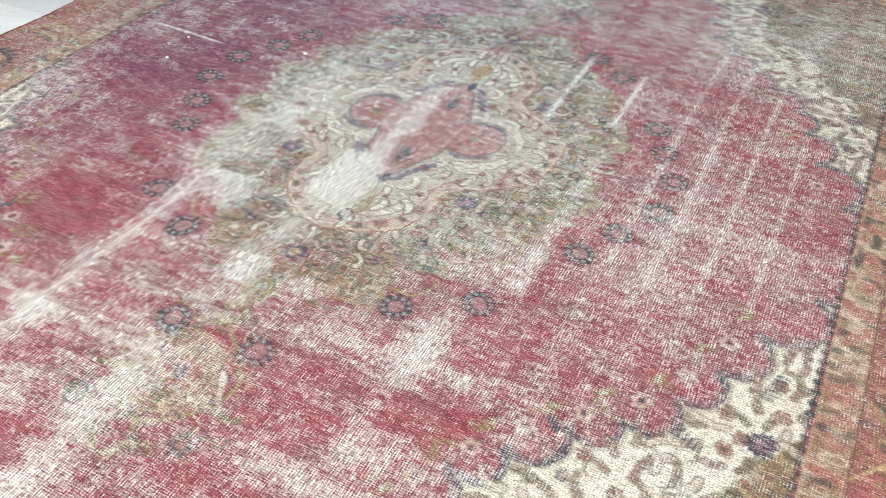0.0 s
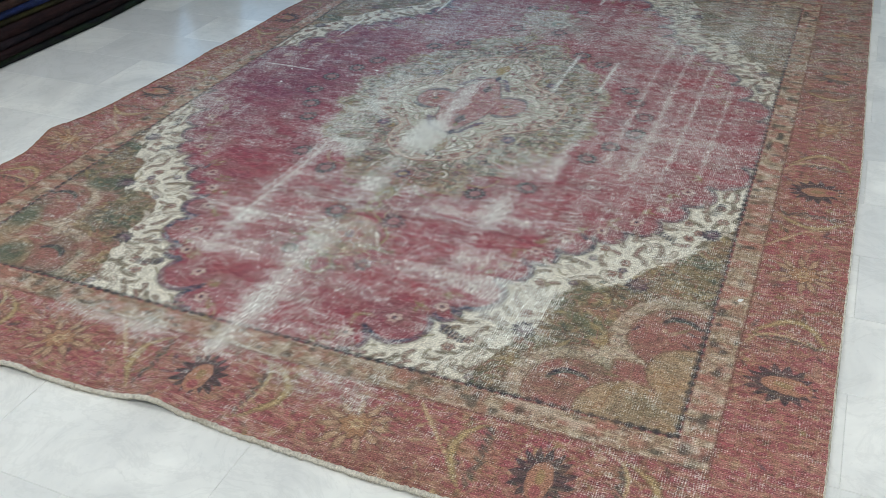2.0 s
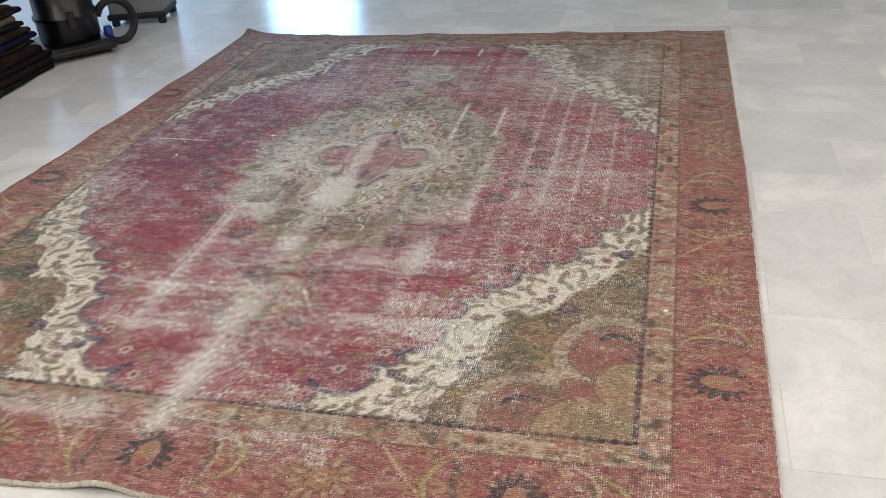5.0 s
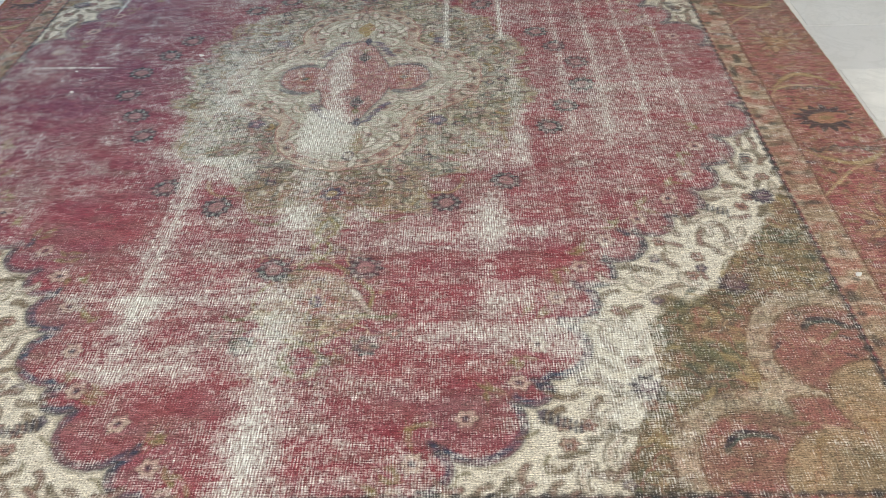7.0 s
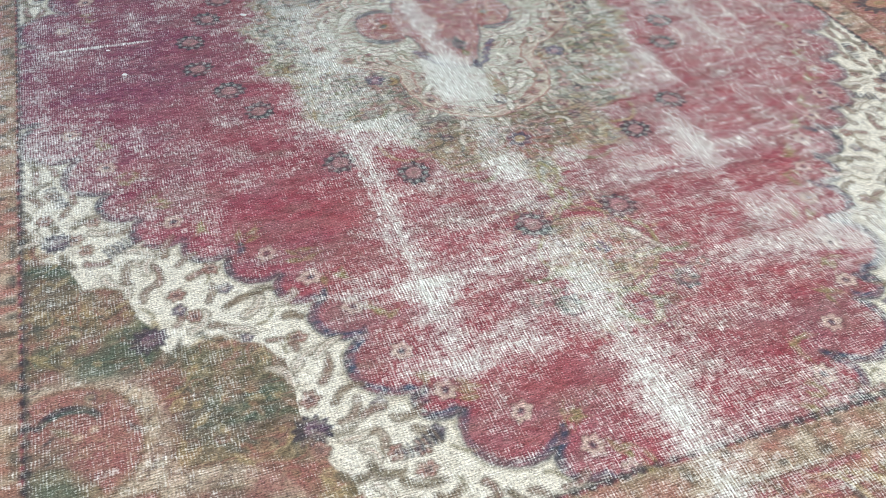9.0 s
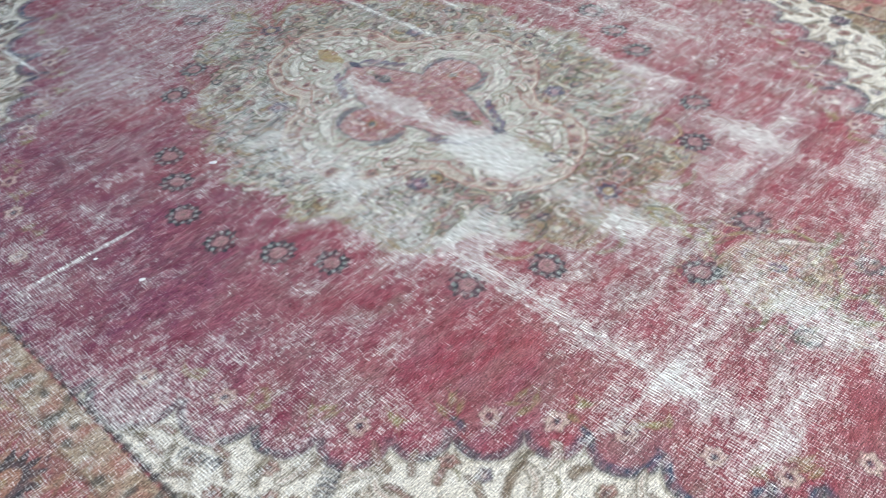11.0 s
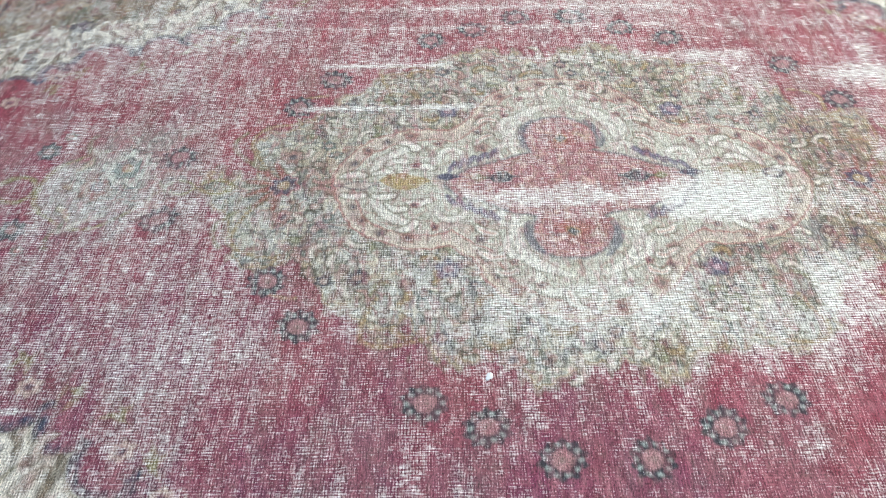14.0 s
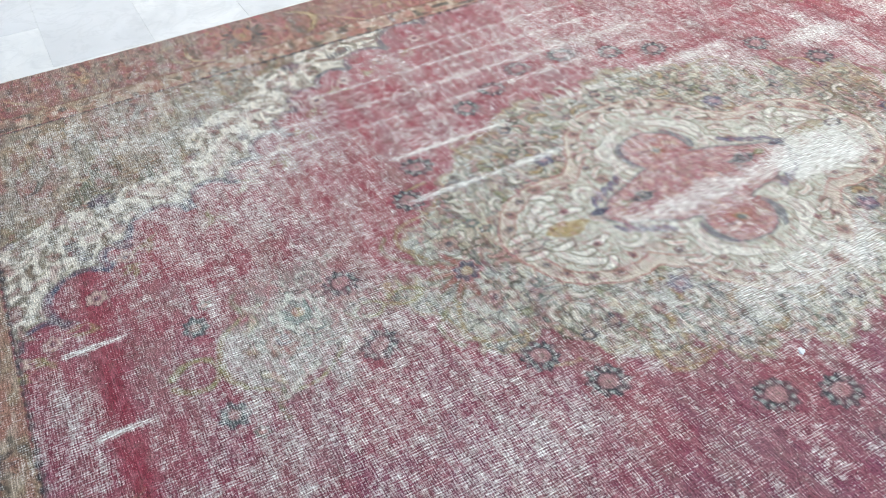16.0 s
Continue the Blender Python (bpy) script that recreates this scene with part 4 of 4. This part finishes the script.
for seed, sx, sy, cut, strength, tone in ((331, 0.018, 0.005, 0.58, 0.45, "b07c70"), (332, 0.014, 0.005, 0.64, 0.50, "6a3a34"), (333, 0.010, 0.008, 0.70, 0.55, "3f3a36"), (334, 0.02, 0.007, 0.66, 0.45, "b39a7a")):
    dashes(outer, seed, sx, sy, cut, strength, tone)
dashes(cream_zone, 341, 0.020, 0.005, 0.56, 0.6, "dcd4c0")

# ---- the rug: wear ----
coarse = vnoise(X, Y, 0.22, 0.16, 81)
mid = vnoise(X, Y, 0.07, 0.035, 82)
fine = vnoise(X, Y, 0.022, 0.010, 83)
slub = vnoise(X, Y, 0.045, 0.0055, 84)
stripes = vnoise(X, Y, 0.018, 0.9, 85)
wear += 0.16 * (coarse - 0.45) + 0.15 * (mid - 0.48) + 0.22 * (fine - 0.5) + 0.18 * (slub - 0.5) + 0.14 * (stripes - 0.5) + 0.18
wear += field * 0.07 - red_bar * 0.22 - ground * 0.10 - smooth(rim_d) * 0.08 + smooth(heart_d) * 0.16 - smooth(-edge_d, 0.01) * 0.08 - brown * 0.05


def blot(cx, cy, rx, ry, amount, soft=0.5):
    d = np.hypot((X + warpx * 2 - cx) / rx, (Y + warpy * 2 - cy) / ry) + (mid - 0.5) * 0.9
    wear[:] += 0.52 * amount * np.clip((1 - d) / soft, 0, 1)


def streak(x, y0, y1, width, amount):
    d = np.abs(X + (vnoise(X, Y, 9, 0.35, 86) - 0.5) * 0.03 - x) / width
    ends_ = np.clip((Y - y0) / 0.05, 0, 1) * np.clip((y1 - Y) / 0.05, 0, 1)
    wear[:] += 0.72 * amount * np.exp(-d ** 2) * ends_ * (0.55 + 0.9 * vnoise(X, Y, 9, 0.06, 87))


def cross_band(y, x0, x1, width, amount):
    d = np.abs(Y + (vnoise(X, Y, 0.3, 9, 88) - 0.5) * 0.03 - y) / width
    ends_ = np.clip((X - x0) / 0.08, 0, 1) * np.clip((x1 - X) / 0.08, 0, 1)
    wear[:] += 0.55 * amount * np.exp(-d ** 2) * ends_ * (0.1 + 1.5 * vnoise(X, Y, 0.07, 0.05, 89))


streak(-0.11, -1.58, -0.93, 0.036, 0.60)
streak(-0.125, -0.95, -0.60, 0.03, 0.3)
streak(-0.125, -0.70, 0.25, 0.035, 0.30)
streak(-0.395, -1.20, -0.38, 0.028, 0.26)
streak(-0.425, -0.85, -0.42, 0.006, 0.35)
streak(-0.40, -1.0, -0.42, 0.006, 0.28)
streak(-0.30, -1.62, -1.38, 0.050, 0.45)
streak(0.205, 0.16, 0.58, 0.009, 0.85)
streak(0.368, 0.22, 0.54, 0.007, 0.75)
streak(0.39, -0.50, 0.15, 0.020, 0.32)
streak(0.30, -1.0, -0.55, 0.018, 0.35)
streak(0.115, 1.17, 1.31, 0.007, 1.2)
streak(-0.105, 1.17, 1.29, 0.007, 1.2)
streak(-0.58, 0.86, 1.10, 0.006, 0.9)
streak(-0.86, 0.47, 0.71, 0.006, 1.0)
streak(0.62, -0.35, 0.75, 0.010, 0.32)
streak(0.72, -0.30, 0.70, 0.008, 0.30)
streak(0.53, -0.3, 0.8, 0.008, 0.28)
streak(0.82, -0.30, 0.45, 0.008, 0.25)
for y, x0, x1, wd, am in ((-0.92, -0.62, 0.0, 0.020, 0.22), (-1.08, -0.58, -0.05, 0.028, 0.45), (-0.72, 0.05, 0.5, 0.03, 0.28), (-1.02, 0.0, 0.5, 0.035, 0.30), (0.12, -1.04, -0.70, 0.005, 0.9), (0.32, 0.55, 0.95, 0.02, 0.22), (-0.07, 0.5, 0.9, 0.02, 0.25), (-0.32, -0.95, -0.6, 0.05, 0.12), (1.02, -0.3, 0.35, 0.02, 0.3), (-1.48, -0.7, 0.4, 0.05, 0.25)):
    cross_band(y, x0, x1, wd, am)
for cx, cy, rx, ry, am in ((-0.085, 0.02, 0.035, 0.26, 0.75), (-0.385, -0.94, 0.07, 0.05, 0.55), (-0.375, -1.115, 0.16, 0.035, 0.5), (0.31, -0.66, 0.07, 0.10, 0.35), (0.36, -0.93, 0.05, 0.05, 0.4), (0.30, -1.04, 0.20, 0.05, 0.25), (-0.27, -0.92, 0.22, 0.03, 0.14), (0.52, -1.10, 0.13, 0.22, 0.55), (0.68, -0.30, 0.30, 0.50, 0.20), (0.60, 0.50, 0.34, 0.42, 0.10), (-1.22, -0.15, 0.16, 0.60, 0.25), (-1.0, -0.38, 0.10, 0.26, 0.3), (-0.45, 0.05, 0.16, 0.30, 0.3), (-0.40, -0.28, 0.14, 0.24, 0.55), (-0.38, 0.0, 0.08, 0.2, 0.45), (-0.115, -0.64, 0.05, 0.07, 0.4), (0.03, -0.64, 0.05, 0.03, 0.5), (0.32, -0.40, 0.12, 0.12, 0.40), (-0.30, -0.44, 0.10, 0.06, 0.6), (-0.36, 0.72, 0.30, 0.34, 0.24), (-0.12, 0.95, 0.36, 0.22, 0.16), (0.02, 0.88, 0.13, 0.10, -0.2), (0.45, 0.85, 0.30, 0.25, 0.24), (-0.33, 0.25, 0.14, 0.25, 0.22), (0.20, -1.22, 0.30, 0.10, -0.25), (0.20, -0.82, 0.36, 0.07, -0.22), (-0.30, -1.25, 0.20, 0.09, -0.25), (-0.60, -0.72, 0.13, 0.30, -0.32), (-0.76, 0.05, 0.3, 0.45, -0.20), (0.9, 0.9, 0.28, 0.35, 0.32), (0.66, 1.12, 0.4, 0.22, 0.28), (-0.95, 0.85, 0.3, 0.3, 0.2), (0.25, -1.52, 0.20, 0.06, 0.4), (-0.45, -1.47, 0.18, 0.07, 0.4)):
    blot(cx, cy, rx, ry, am)
for k in range(-1, 3):
    for px, py in ((-0.91 + 0.83 * k, NY - 0.20), (RX + 0.184, -1.16 + 0.89 * k), (LX - 0.184, -1.16 + 0.89 * k)):
        wear[:] -= 0.10 * np.exp(-(np.hypot(X - px, Y - py) / 0.08) ** 4)
for px, py in rosette_spots:
    wear[:] -= 0.14 * np.exp(-(np.hypot(X - px, Y - py) / 0.04) ** 4)
patch = np.maximum(np.abs(X + 0.098 + warpx) - 0.062, np.abs(Y + 0.285 + 0.25 * (X + 0.1) + warpy) - 0.095) + (mid - 0.5) * 0.04 + (fine - 0.5) * 0.03
wear += smooth(patch, 0.022) * 0.50
wear = np.where(wear > 0.5, 0.5 + (wear - 0.5) * 0.6, wear)
wear = np.clip(wear, 0, 0.9)

# ---- the rug: shape ----
def outline(x, y):
    """Drawing to floor: the edges swing a little, as an old rug's do."""
    out = np.clip((LX - x) / (LX - X0), 0, 1)
    sway = np.interp(y, [-1.72, -1.33, -1.05, -0.86, -0.68, -0.45, 0.0, 0.5, 1.0, 1.56], [0.085, 0.08, 0.04, 0.02, 0.06, 0.01, -0.03, -0.05, -0.08, -0.09])
    px = x - out * sway
    outr = np.clip((x - RX) / (X1 - RX), 0, 1)
    px = px + outr * np.interp(y, [-1.72, -1.0, 0.0, 0.6, 1.56], [0.0, 0.004, 0.012, 0.002, -0.006])
    far = np.clip((y - FY) / (Y1 - FY), 0, 1)
    py = y + far * np.interp(x, [-1.3, -0.8, -0.2, 0.4, 1.0, 1.3], [0.01, -0.065, -0.045, -0.02, -0.005, 0.02])
    near = np.clip((NY - y) / (NY - Y0), 0, 1)
    py = py + near * np.interp(x, [-1.35, -0.95, -0.6, -0.3, -0.1, 0.1, 0.4, 1.3], [-0.03, -0.02, -0.012, -0.005, 0.014, 0.0, -0.006, 0.0])
    return px * SC, py * SC


def lift(x, y):
    """Height of the pile: thin, with a few low ripples by the ends."""
    z = 0.009 + 0.0012 * (vnoise(x, y, 0.35, 0.30, 91) - 0.5) * 2
    for rx, rw, rh in ((-0.14, 0.055, 0.016), (-0.52, 0.06, 0.014), (-0.80, 0.07, 0.006), (0.55, 0.08, 0.004)):
        z = z + rh * np.exp(-((x - rx) / rw) ** 2) * np.exp(-((y - Y0) / 0.10) ** 2)
    for ry, rw, rh in ((-0.68, 0.07, 0.010), (0.15, 0.12, 0.006), (0.7, 0.1, 0.005)):
        z = z + rh * np.exp(-((y - ry) / rw) ** 2) * np.exp(-((x - X0) / 0.07) ** 2)
    for rx, rw in ((-1.28, 0.05), (-0.78, 0.06), (-0.2, 0.07), (0.5, 0.06), (1.0, 0.06)):
        z = z + 0.008 * np.exp(-((x - rx) / rw) ** 2) * np.exp(-((y - Y1) / 0.07) ** 2)
    return z + 0.02 * np.exp(-(np.hypot(x - X0, y - Y1) / 0.04) ** 2)


rug = empty("rug", "large worn red Persian rug with cream medallion, lying on marble", "rug")
PX, PY = outline(X, Y)
PZ = lift(X, Y) + 0.0006 * (vnoise(X, Y, 0.02, 0.012, 92) - 0.5)


def rug_part(name, faces, label="", parent=None):
    """A stretch of the rug's woven sheet, cut out along the drawing."""
    fi, fj = np.nonzero(faces)
    base = fi * nx + fj
    quads = np.stack([base, base + 1, base + nx + 1, base + nx], 1)
    used, index = np.unique(quads, return_inverse=True)
    mesh = bpy.data.meshes.new(name)
    mesh.vertices.add(len(used))
    co = np.stack([PX.ravel()[used], PY.ravel()[used], PZ.ravel()[used]], 1)
    mesh.vertices.foreach_set("co", co.astype(np.float32).ravel())
    mesh.loops.add(quads.size)
    mesh.loops.foreach_set("vertex_index", index.astype(np.int32).ravel())
    mesh.polygons.add(len(quads))
    mesh.polygons.foreach_set("loop_start", np.arange(0, quads.size, 4, dtype=np.int32))
    mesh.polygons.foreach_set("loop_total", np.full(len(quads), 4, dtype=np.int32))
    mesh.polygons.foreach_set("use_smooth", np.ones(len(quads), dtype=bool))
    mesh.update(calc_edges=True)
    rgba = np.concatenate([dye.reshape(-1, 3)[used], np.ones((len(used), 1))], 1)
    mesh.attributes.new("dye", "FLOAT_COLOR", "POINT").data.foreach_set("color", rgba.astype(np.float32).ravel())
    mesh.attributes.new("wear", "FLOAT", "POINT").data.foreach_set("value", wear.ravel()[used].astype(np.float32))
    return link(name, mesh, PILE, parent or rug, label)


def cells(m):
    return m[:-1, :-1]


free = np.ones((ny - 1, nx - 1), bool)


def claim(m):
    """The cells of a region that no earlier region holds."""
    global free
    m = cells(m) & free
    free = free & ~m
    return m


rosette_cells = [claim(np.hypot(X - px, Y - py) < 0.042) for px, py in rosette_spots]
heart_cells = claim(heart_d < 0.008)
medallion_cells, ground_cells = claim(rim_d < 0.004), claim(ground_d < 0.004)
quarters = [(np.sign(U) == sx) & (np.sign(V) == sy) for sx in (1, -1) for sy in (1, -1)]
arch_cells = [claim((arch_d < 0.004) & (edge_d < 0) & q) for q in quarters]
spandrel_cells = [claim((field_d > 0) & (edge_d < 0) & q) for q in quarters]
field_part = rug_part("field", claim(edge_d < -0.004), "worn red field with pale bare streaks")
for m in rosette_cells:
    rug_part("rosette", m, "dark ring rosette with a pink heart", field_part)
rug_part("medallion_ground", ground_cells, "worn sage-green ground round the medallion")
medallion_part = rug_part("medallion", medallion_cells, "faded cream scroll medallion")
rug_part("medallion_heart", heart_cells, "dusty red four-lobed heart with a navy edge", medallion_part)
for m, q in zip(spandrel_cells, arch_cells):
    corner = rug_part("spandrel", m, "cream and olive corner piece with small leaves")
    rug_part("corner_arch", q, "dusty pink arch with an ochre corner", corner)
rug_part("guard_stripe", claim(edge_d < 0.080), "narrow beige guard stripe with a dark line")
rug_part("border", free, "brick-red border with palmettes and leaves")

# bound edges: a pale rolled cord at both ends, thin binding along the sides
def edge_run(p0, p1, count, radius, name, material, label, drop, rough=0.16):
    xs, ys = np.linspace(p0[0], p1[0], count), np.linspace(p0[1], p1[1], count)
    ox, oy = outline(xs, ys)
    oz = lift(xs, ys)
    jit = rng.normal(0, 0.006 * rough, (count, 2))
    pts = [(ox[k] + jit[k, 0], oy[k] + jit[k, 1], oz[k] - drop + radius) for k in range(count)]
    rr = radius * (1 + rough * rng.normal(0, 1, count).clip(-1.5, 1.5))
    part(name, tube(pts, lambda k: rr[k], 8), material, rug, label, smooth=True)


edge_run((X0, Y0), (X1, Y0), 420, 0.0065, "end_cord", CORD, "pale grey rolled fringe end", 0.009)
edge_run((X0, Y1), (X1, Y1), 300, 0.0050, "end_cord", BINDING, "dull red bound end", 0.008)
edge_run((X0, Y0), (X0, Y1), 300, 0.0050, "side_binding", BINDING, "dull red overcast side", 0.008)
edge_run((X1, Y0), (X1, Y1), 300, 0.0042, "side_binding", CORD, "pale beige overcast side", 0.008, 0.06)

# bits of white lint on the rug
for lx, ly, size in ((-0.520, 0.172, 0.0065), (-0.838, -0.035, 0.005), (-0.866, 0.090, 0.004), (1.026, -0.880, 0.006)):
    bm = bmesh.new()
    bmesh.ops.create_icosphere(bm, subdivisions=3, radius=size)
    for v in bm.verts:
        k = 1 + 0.55 * noise.noise(v.co * (1.6 / size) + Vector((lx, ly, 0)) * 20)
        v.co = Vector((v.co.x * 1.3 * k, v.co.y * 0.8 * k, v.co.z * 0.35 * k))
    px, py = outline(np.array(lx), np.array(ly))
    ob = part("lint_tuft", bm, LINT, None, "", smooth=True)
    tagged(ob, "small tuft of white lint lying on the rug", "lint", "lint on the rug")
    ob.matrix_world = pose(float(px), float(py), float(lift(np.array(lx), np.array(ly))) + size * 0.2, 0, 0, 40 * lx)

# ---- the stack of folded rugs ----
STACK = [("15171a", "22301f"), ("1b1214", "2a1a1c"), ("16161c", "2d2226"), ("201518", "33201f"), ("232015", "3c3a20"), ("15192c", "26305a"), ("261c1c", "3d2b26"), ("17181c", "2b2624"), ("7a6c5c", "5f5246"), ("1d1618", "35262a"), ("231d16", "4a3a28"), ("141418", "262430"), ("3a2d22", "6a5138"), ("1a1c1a", "38402e"), ("1e1518", "3a2428"), ("2a2018", "54402c")]
z = 0.0
for k, (base_code, fleck) in enumerate(STACK):
    thick = [0.030, 0.040, 0.036, 0.050, 0.026, 0.038, 0.034, 0.030, 0.046, 0.034, 0.036, 0.030, 0.040, 0.036, 0.040, 0.036][k]
    front = -2.175 - 0.012 * k + rng.uniform(-0.02, 0.02)
    end = 1.05 + rng.uniform(-0.05, 0.03) - 0.006 * k
    bm = bmesh.new()
    rings, steps = [], 60
    for s in range(steps + 1):
        y = -2.4 + (end + 2.4) * s / steps
        wav = 0.024 * noise.noise((y * 1.6, k * 3.1, 0.0)) + 0.006 * noise.noise((y * 6.0, k * 1.7, 5.0))
        h = thick * (1 + 0.10 * noise.noise((y * 2.5, k * 2.3, 9.0))) * (0.80 if s in (0, steps) else 1)
        sag = 0.012 * min(k, 8) / 8 * noise.noise((y * 0.9, k * 0.35, 3.0))
        ring = []
        for j in range(9):
            t = -math.pi / 2 + math.pi * j / 8
            ring.append(bm.verts.new((front + wav + thick * 0.55 * math.cos(t) - thick * 0.5, y, z + sag + h / 2 + h / 2 * math.sin(t) * 0.99)))
        ring.append(bm.verts.new((-3.35, y, z + sag + h)))
        ring.append(bm.verts.new((-3.35, y, z + sag)))
        rings.append(ring)
    for p, q in zip(rings, rings[1:]):
        for j in range(len(p)):
            bm.faces.new((p[j], q[j], q[(j + 1) % len(q)], p[(j + 1) % len(p)]))
    bm.faces.new(rings[0])
    bm.faces.new(rings[-1][::-1])
    lab = "dark folded wool rug in a stack on the floor"
    if base_code == "7a6c5c":
        lab = "tan-backed folded rug among dark ones in a stack"
    elif base_code == "15192c":
        lab = "navy blue folded rug in a stack on the floor"
    tagged(part("folded_rug", bm, wool_material("stacked_wool", base_code, fleck), None, lab, smooth=True), lab, "rug", "stack of folded rugs")
    z += thick * 0.96

# ---- the vacuum cleaner beside the stack ----
vac = empty("vacuum_cleaner", "glossy black canister vacuum cleaner on the marble floor", "vacuum cleaner")
vac.matrix_world = pose(-2.25, 1.31, 0, 0, 0, 45)
part("base", box((-0.19, -0.20, 0.02), (0.19, 0.20, 0.085), 0.03, segments=3), BLACK_PLASTIC, vac, smooth=True)
part("bumper", box((-0.20, -0.215, 0.03), (0.20, -0.15, 0.07), 0.015, segments=3), RUBBER, vac, "matt black rubber bumper", smooth=True)
tank = part("tank", lathe([(0.155, 0.08), (0.165, 0.10), (0.165, 0.20), (0.172, 0.21), (0.172, 0.23), (0.16, 0.24), (0.16, 0.36), (0.13, 0.42), (0.05, 0.44)]), BLACK_PLASTIC, vac, smooth=True)
part("trim_band", lathe([(0.1735, 0.212), (0.1745, 0.216), (0.1745, 0.224), (0.1735, 0.228)]), CHROME, tank, "thin dark chrome band", smooth=True)
part("latch", box((-0.02, -0.190, 0.17), (0.02, -0.160, 0.26), 0.006), RUBBER, tank)
for dx in (-0.16, 0.16):
    for dy in (-0.16, 0.16):
        bm = bmesh.new()
        bmesh.ops.create_cone(bm, cap_ends=True, segments=20, radius1=0.028, radius2=0.028, depth=0.024, matrix=pose(dx, dy, 0.028, 0, 90, 0))
        part("caster", bm, RUBBER, vac)
part("hose_socket", lathe([(0.024, 0), (0.026, 0.02), (0.024, 0.05), (0.018, 0.06)], 20, centre=(0.200, -0.04, 0.06)), BLUE_PLASTIC, vac, "blue plastic hose socket", smooth=True)
ring = [(0.24 + 0.11 * math.sin(t) * 0.9 + 0.02, -0.04 + 0.05 * t / 6, 0.135 - 0.115 * math.cos(t)) for t in np.linspace(-0.75, 4.35, 70)]
part("hose", tube(ring, lambda k: 0.021 + 0.0022 * (k % 2), 12), RUBBER, vac, "ribbed black hose in a loop", smooth=True)

# a small wheeled machine further off
cart = empty("wheeled_machine", "grey wheeled machine with black feet on the floor", "machine")
cart.matrix_world = pose(-2.16, 1.99, 0, 0, 0, 15)
part("body", box((-0.20, -0.15, 0.05), (0.14, 0.15, 0.40), 0.03, segments=3), GREY_PLASTIC, cart, smooth=True)
part("skirt", box((-0.21, -0.16, 0.035), (0.15, 0.16, 0.075), 0.012), RUBBER, cart)
for dx, dy in ((-0.17, -0.13), (0.12, -0.13), (-0.17, 0.13), (0.12, 0.13)):
    part("foot", lathe([(0.022, 0.0), (0.026, 0.006), (0.022, 0.04)], 16, centre=(dx, dy, 0)), RUBBER, cart)

# ---- the street door ----
GLASS = Nodes("glass").end((0.95, 0.97, 0.97), 0.02, Transmission_Weight=1.0, IOR=1.45)


def glazing(name, x0, x1, z0, z1, label, category):
    thing = tagged(new(name), label, category, kind="structure")
    for lo, hi in (((x0, N + 0.06, z0), (x0 + 0.06, N + 0.13, z1)), ((x1 - 0.06, N + 0.06, z0), (x1, N + 0.13, z1)), ((x0 + 0.06, N + 0.06, z1 - 0.06), (x1 - 0.06, N + 0.13, z1)), ((x0 + 0.06, N + 0.06, z0), (x1 - 0.06, N + 0.13, z0 + 0.06))):
        part("frame", box(lo, hi, 0.005), WHITE_METAL, thing)
    pane = part("pane", box((x0 + 0.06, N + 0.09, z0 + 0.06), (x1 - 0.06, N + 0.10, z1 - 0.06)), GLASS, thing)
    pane.visible_shadow = False


glazing("door_1", DOOR[0], DOOR[1], 0.0, DOOR[2], "tall glazed street door with a white frame", "door")

# frame and panes of the added window behind the blue fill lamp
window = tagged(new("fill_window"), "unseen white-framed window added for blue fill light", "window", kind="structure")
for lo, hi in (((W - 0.13, WEST[0], WEST[2]), (W - 0.06, WEST[1], WEST[2] + 0.06)), ((W - 0.13, WEST[0], WEST[3] - 0.06), (W - 0.06, WEST[1], WEST[3])), ((W - 0.13, WEST[0], WEST[2] + 0.06), (W - 0.06, WEST[0] + 0.06, WEST[3] - 0.06)), ((W - 0.13, WEST[1] - 0.06, WEST[2] + 0.06), (W - 0.06, WEST[1], WEST[3] - 0.06)), ((W - 0.13, 4.47, WEST[2] + 0.06), (W - 0.06, 4.53, WEST[3] - 0.06))):
    part("frame", box(lo, hi, 0.005), WHITE_METAL, window)
for y0, y1 in ((WEST[0] + 0.06, 4.47), (4.53, WEST[1] - 0.06)):
    part("pane", box((W - 0.10, y0, WEST[2] + 0.06), (W - 0.09, y1, WEST[3] - 0.06)), GLASS, window).visible_shadow = False

# ---- floor tiles ----
TW, TH, GAP = 0.60, 0.298, 0.0013
tile_mesh = bpy.data.meshes.new("tile")
bm = box((0, 0, -0.012), (TW - GAP, TH - GAP, 0.0), 0.0006, segments=1)
bm.to_mesh(tile_mesh)
bm.free()
tile_mesh.materials.append(MARBLE)
others = []
for r in range(int((S + 2.085) / TH) - 1, int((N + 2.085) / TH) + 1):
    y = -2.085 + r * TH
    shift = 0.158 - (0.0 if r % 2 == 0 else 0.30)
    for c in range(-10, 10):
        x = shift + c * TW
        if x < W or x + TW > E or y < S or y + TH > N:
            continue
        if -2.4 < x < 2.0 and -2.7 < y < 3.2 and not (-1.2 < x < 0.55 and -1.6 < y < 1.1):
            tile = link("tile", tile_mesh, None, floor)
            tile.location = (x, y, rng.uniform(-0.0002, 0.0002))
        else:
            others.append((x, y))
bm = bmesh.new()
for x, y in others:
    vs = [bm.verts.new(p) for p in ((x, y, 0), (x + TW - GAP, y, 0), (x + TW - GAP, y + TH - GAP, 0), (x, y + TH - GAP, 0))]
    bm.faces.new(vs)
tagged(part("tiles_beyond", bm, MARBLE, floor), kind="stuff")
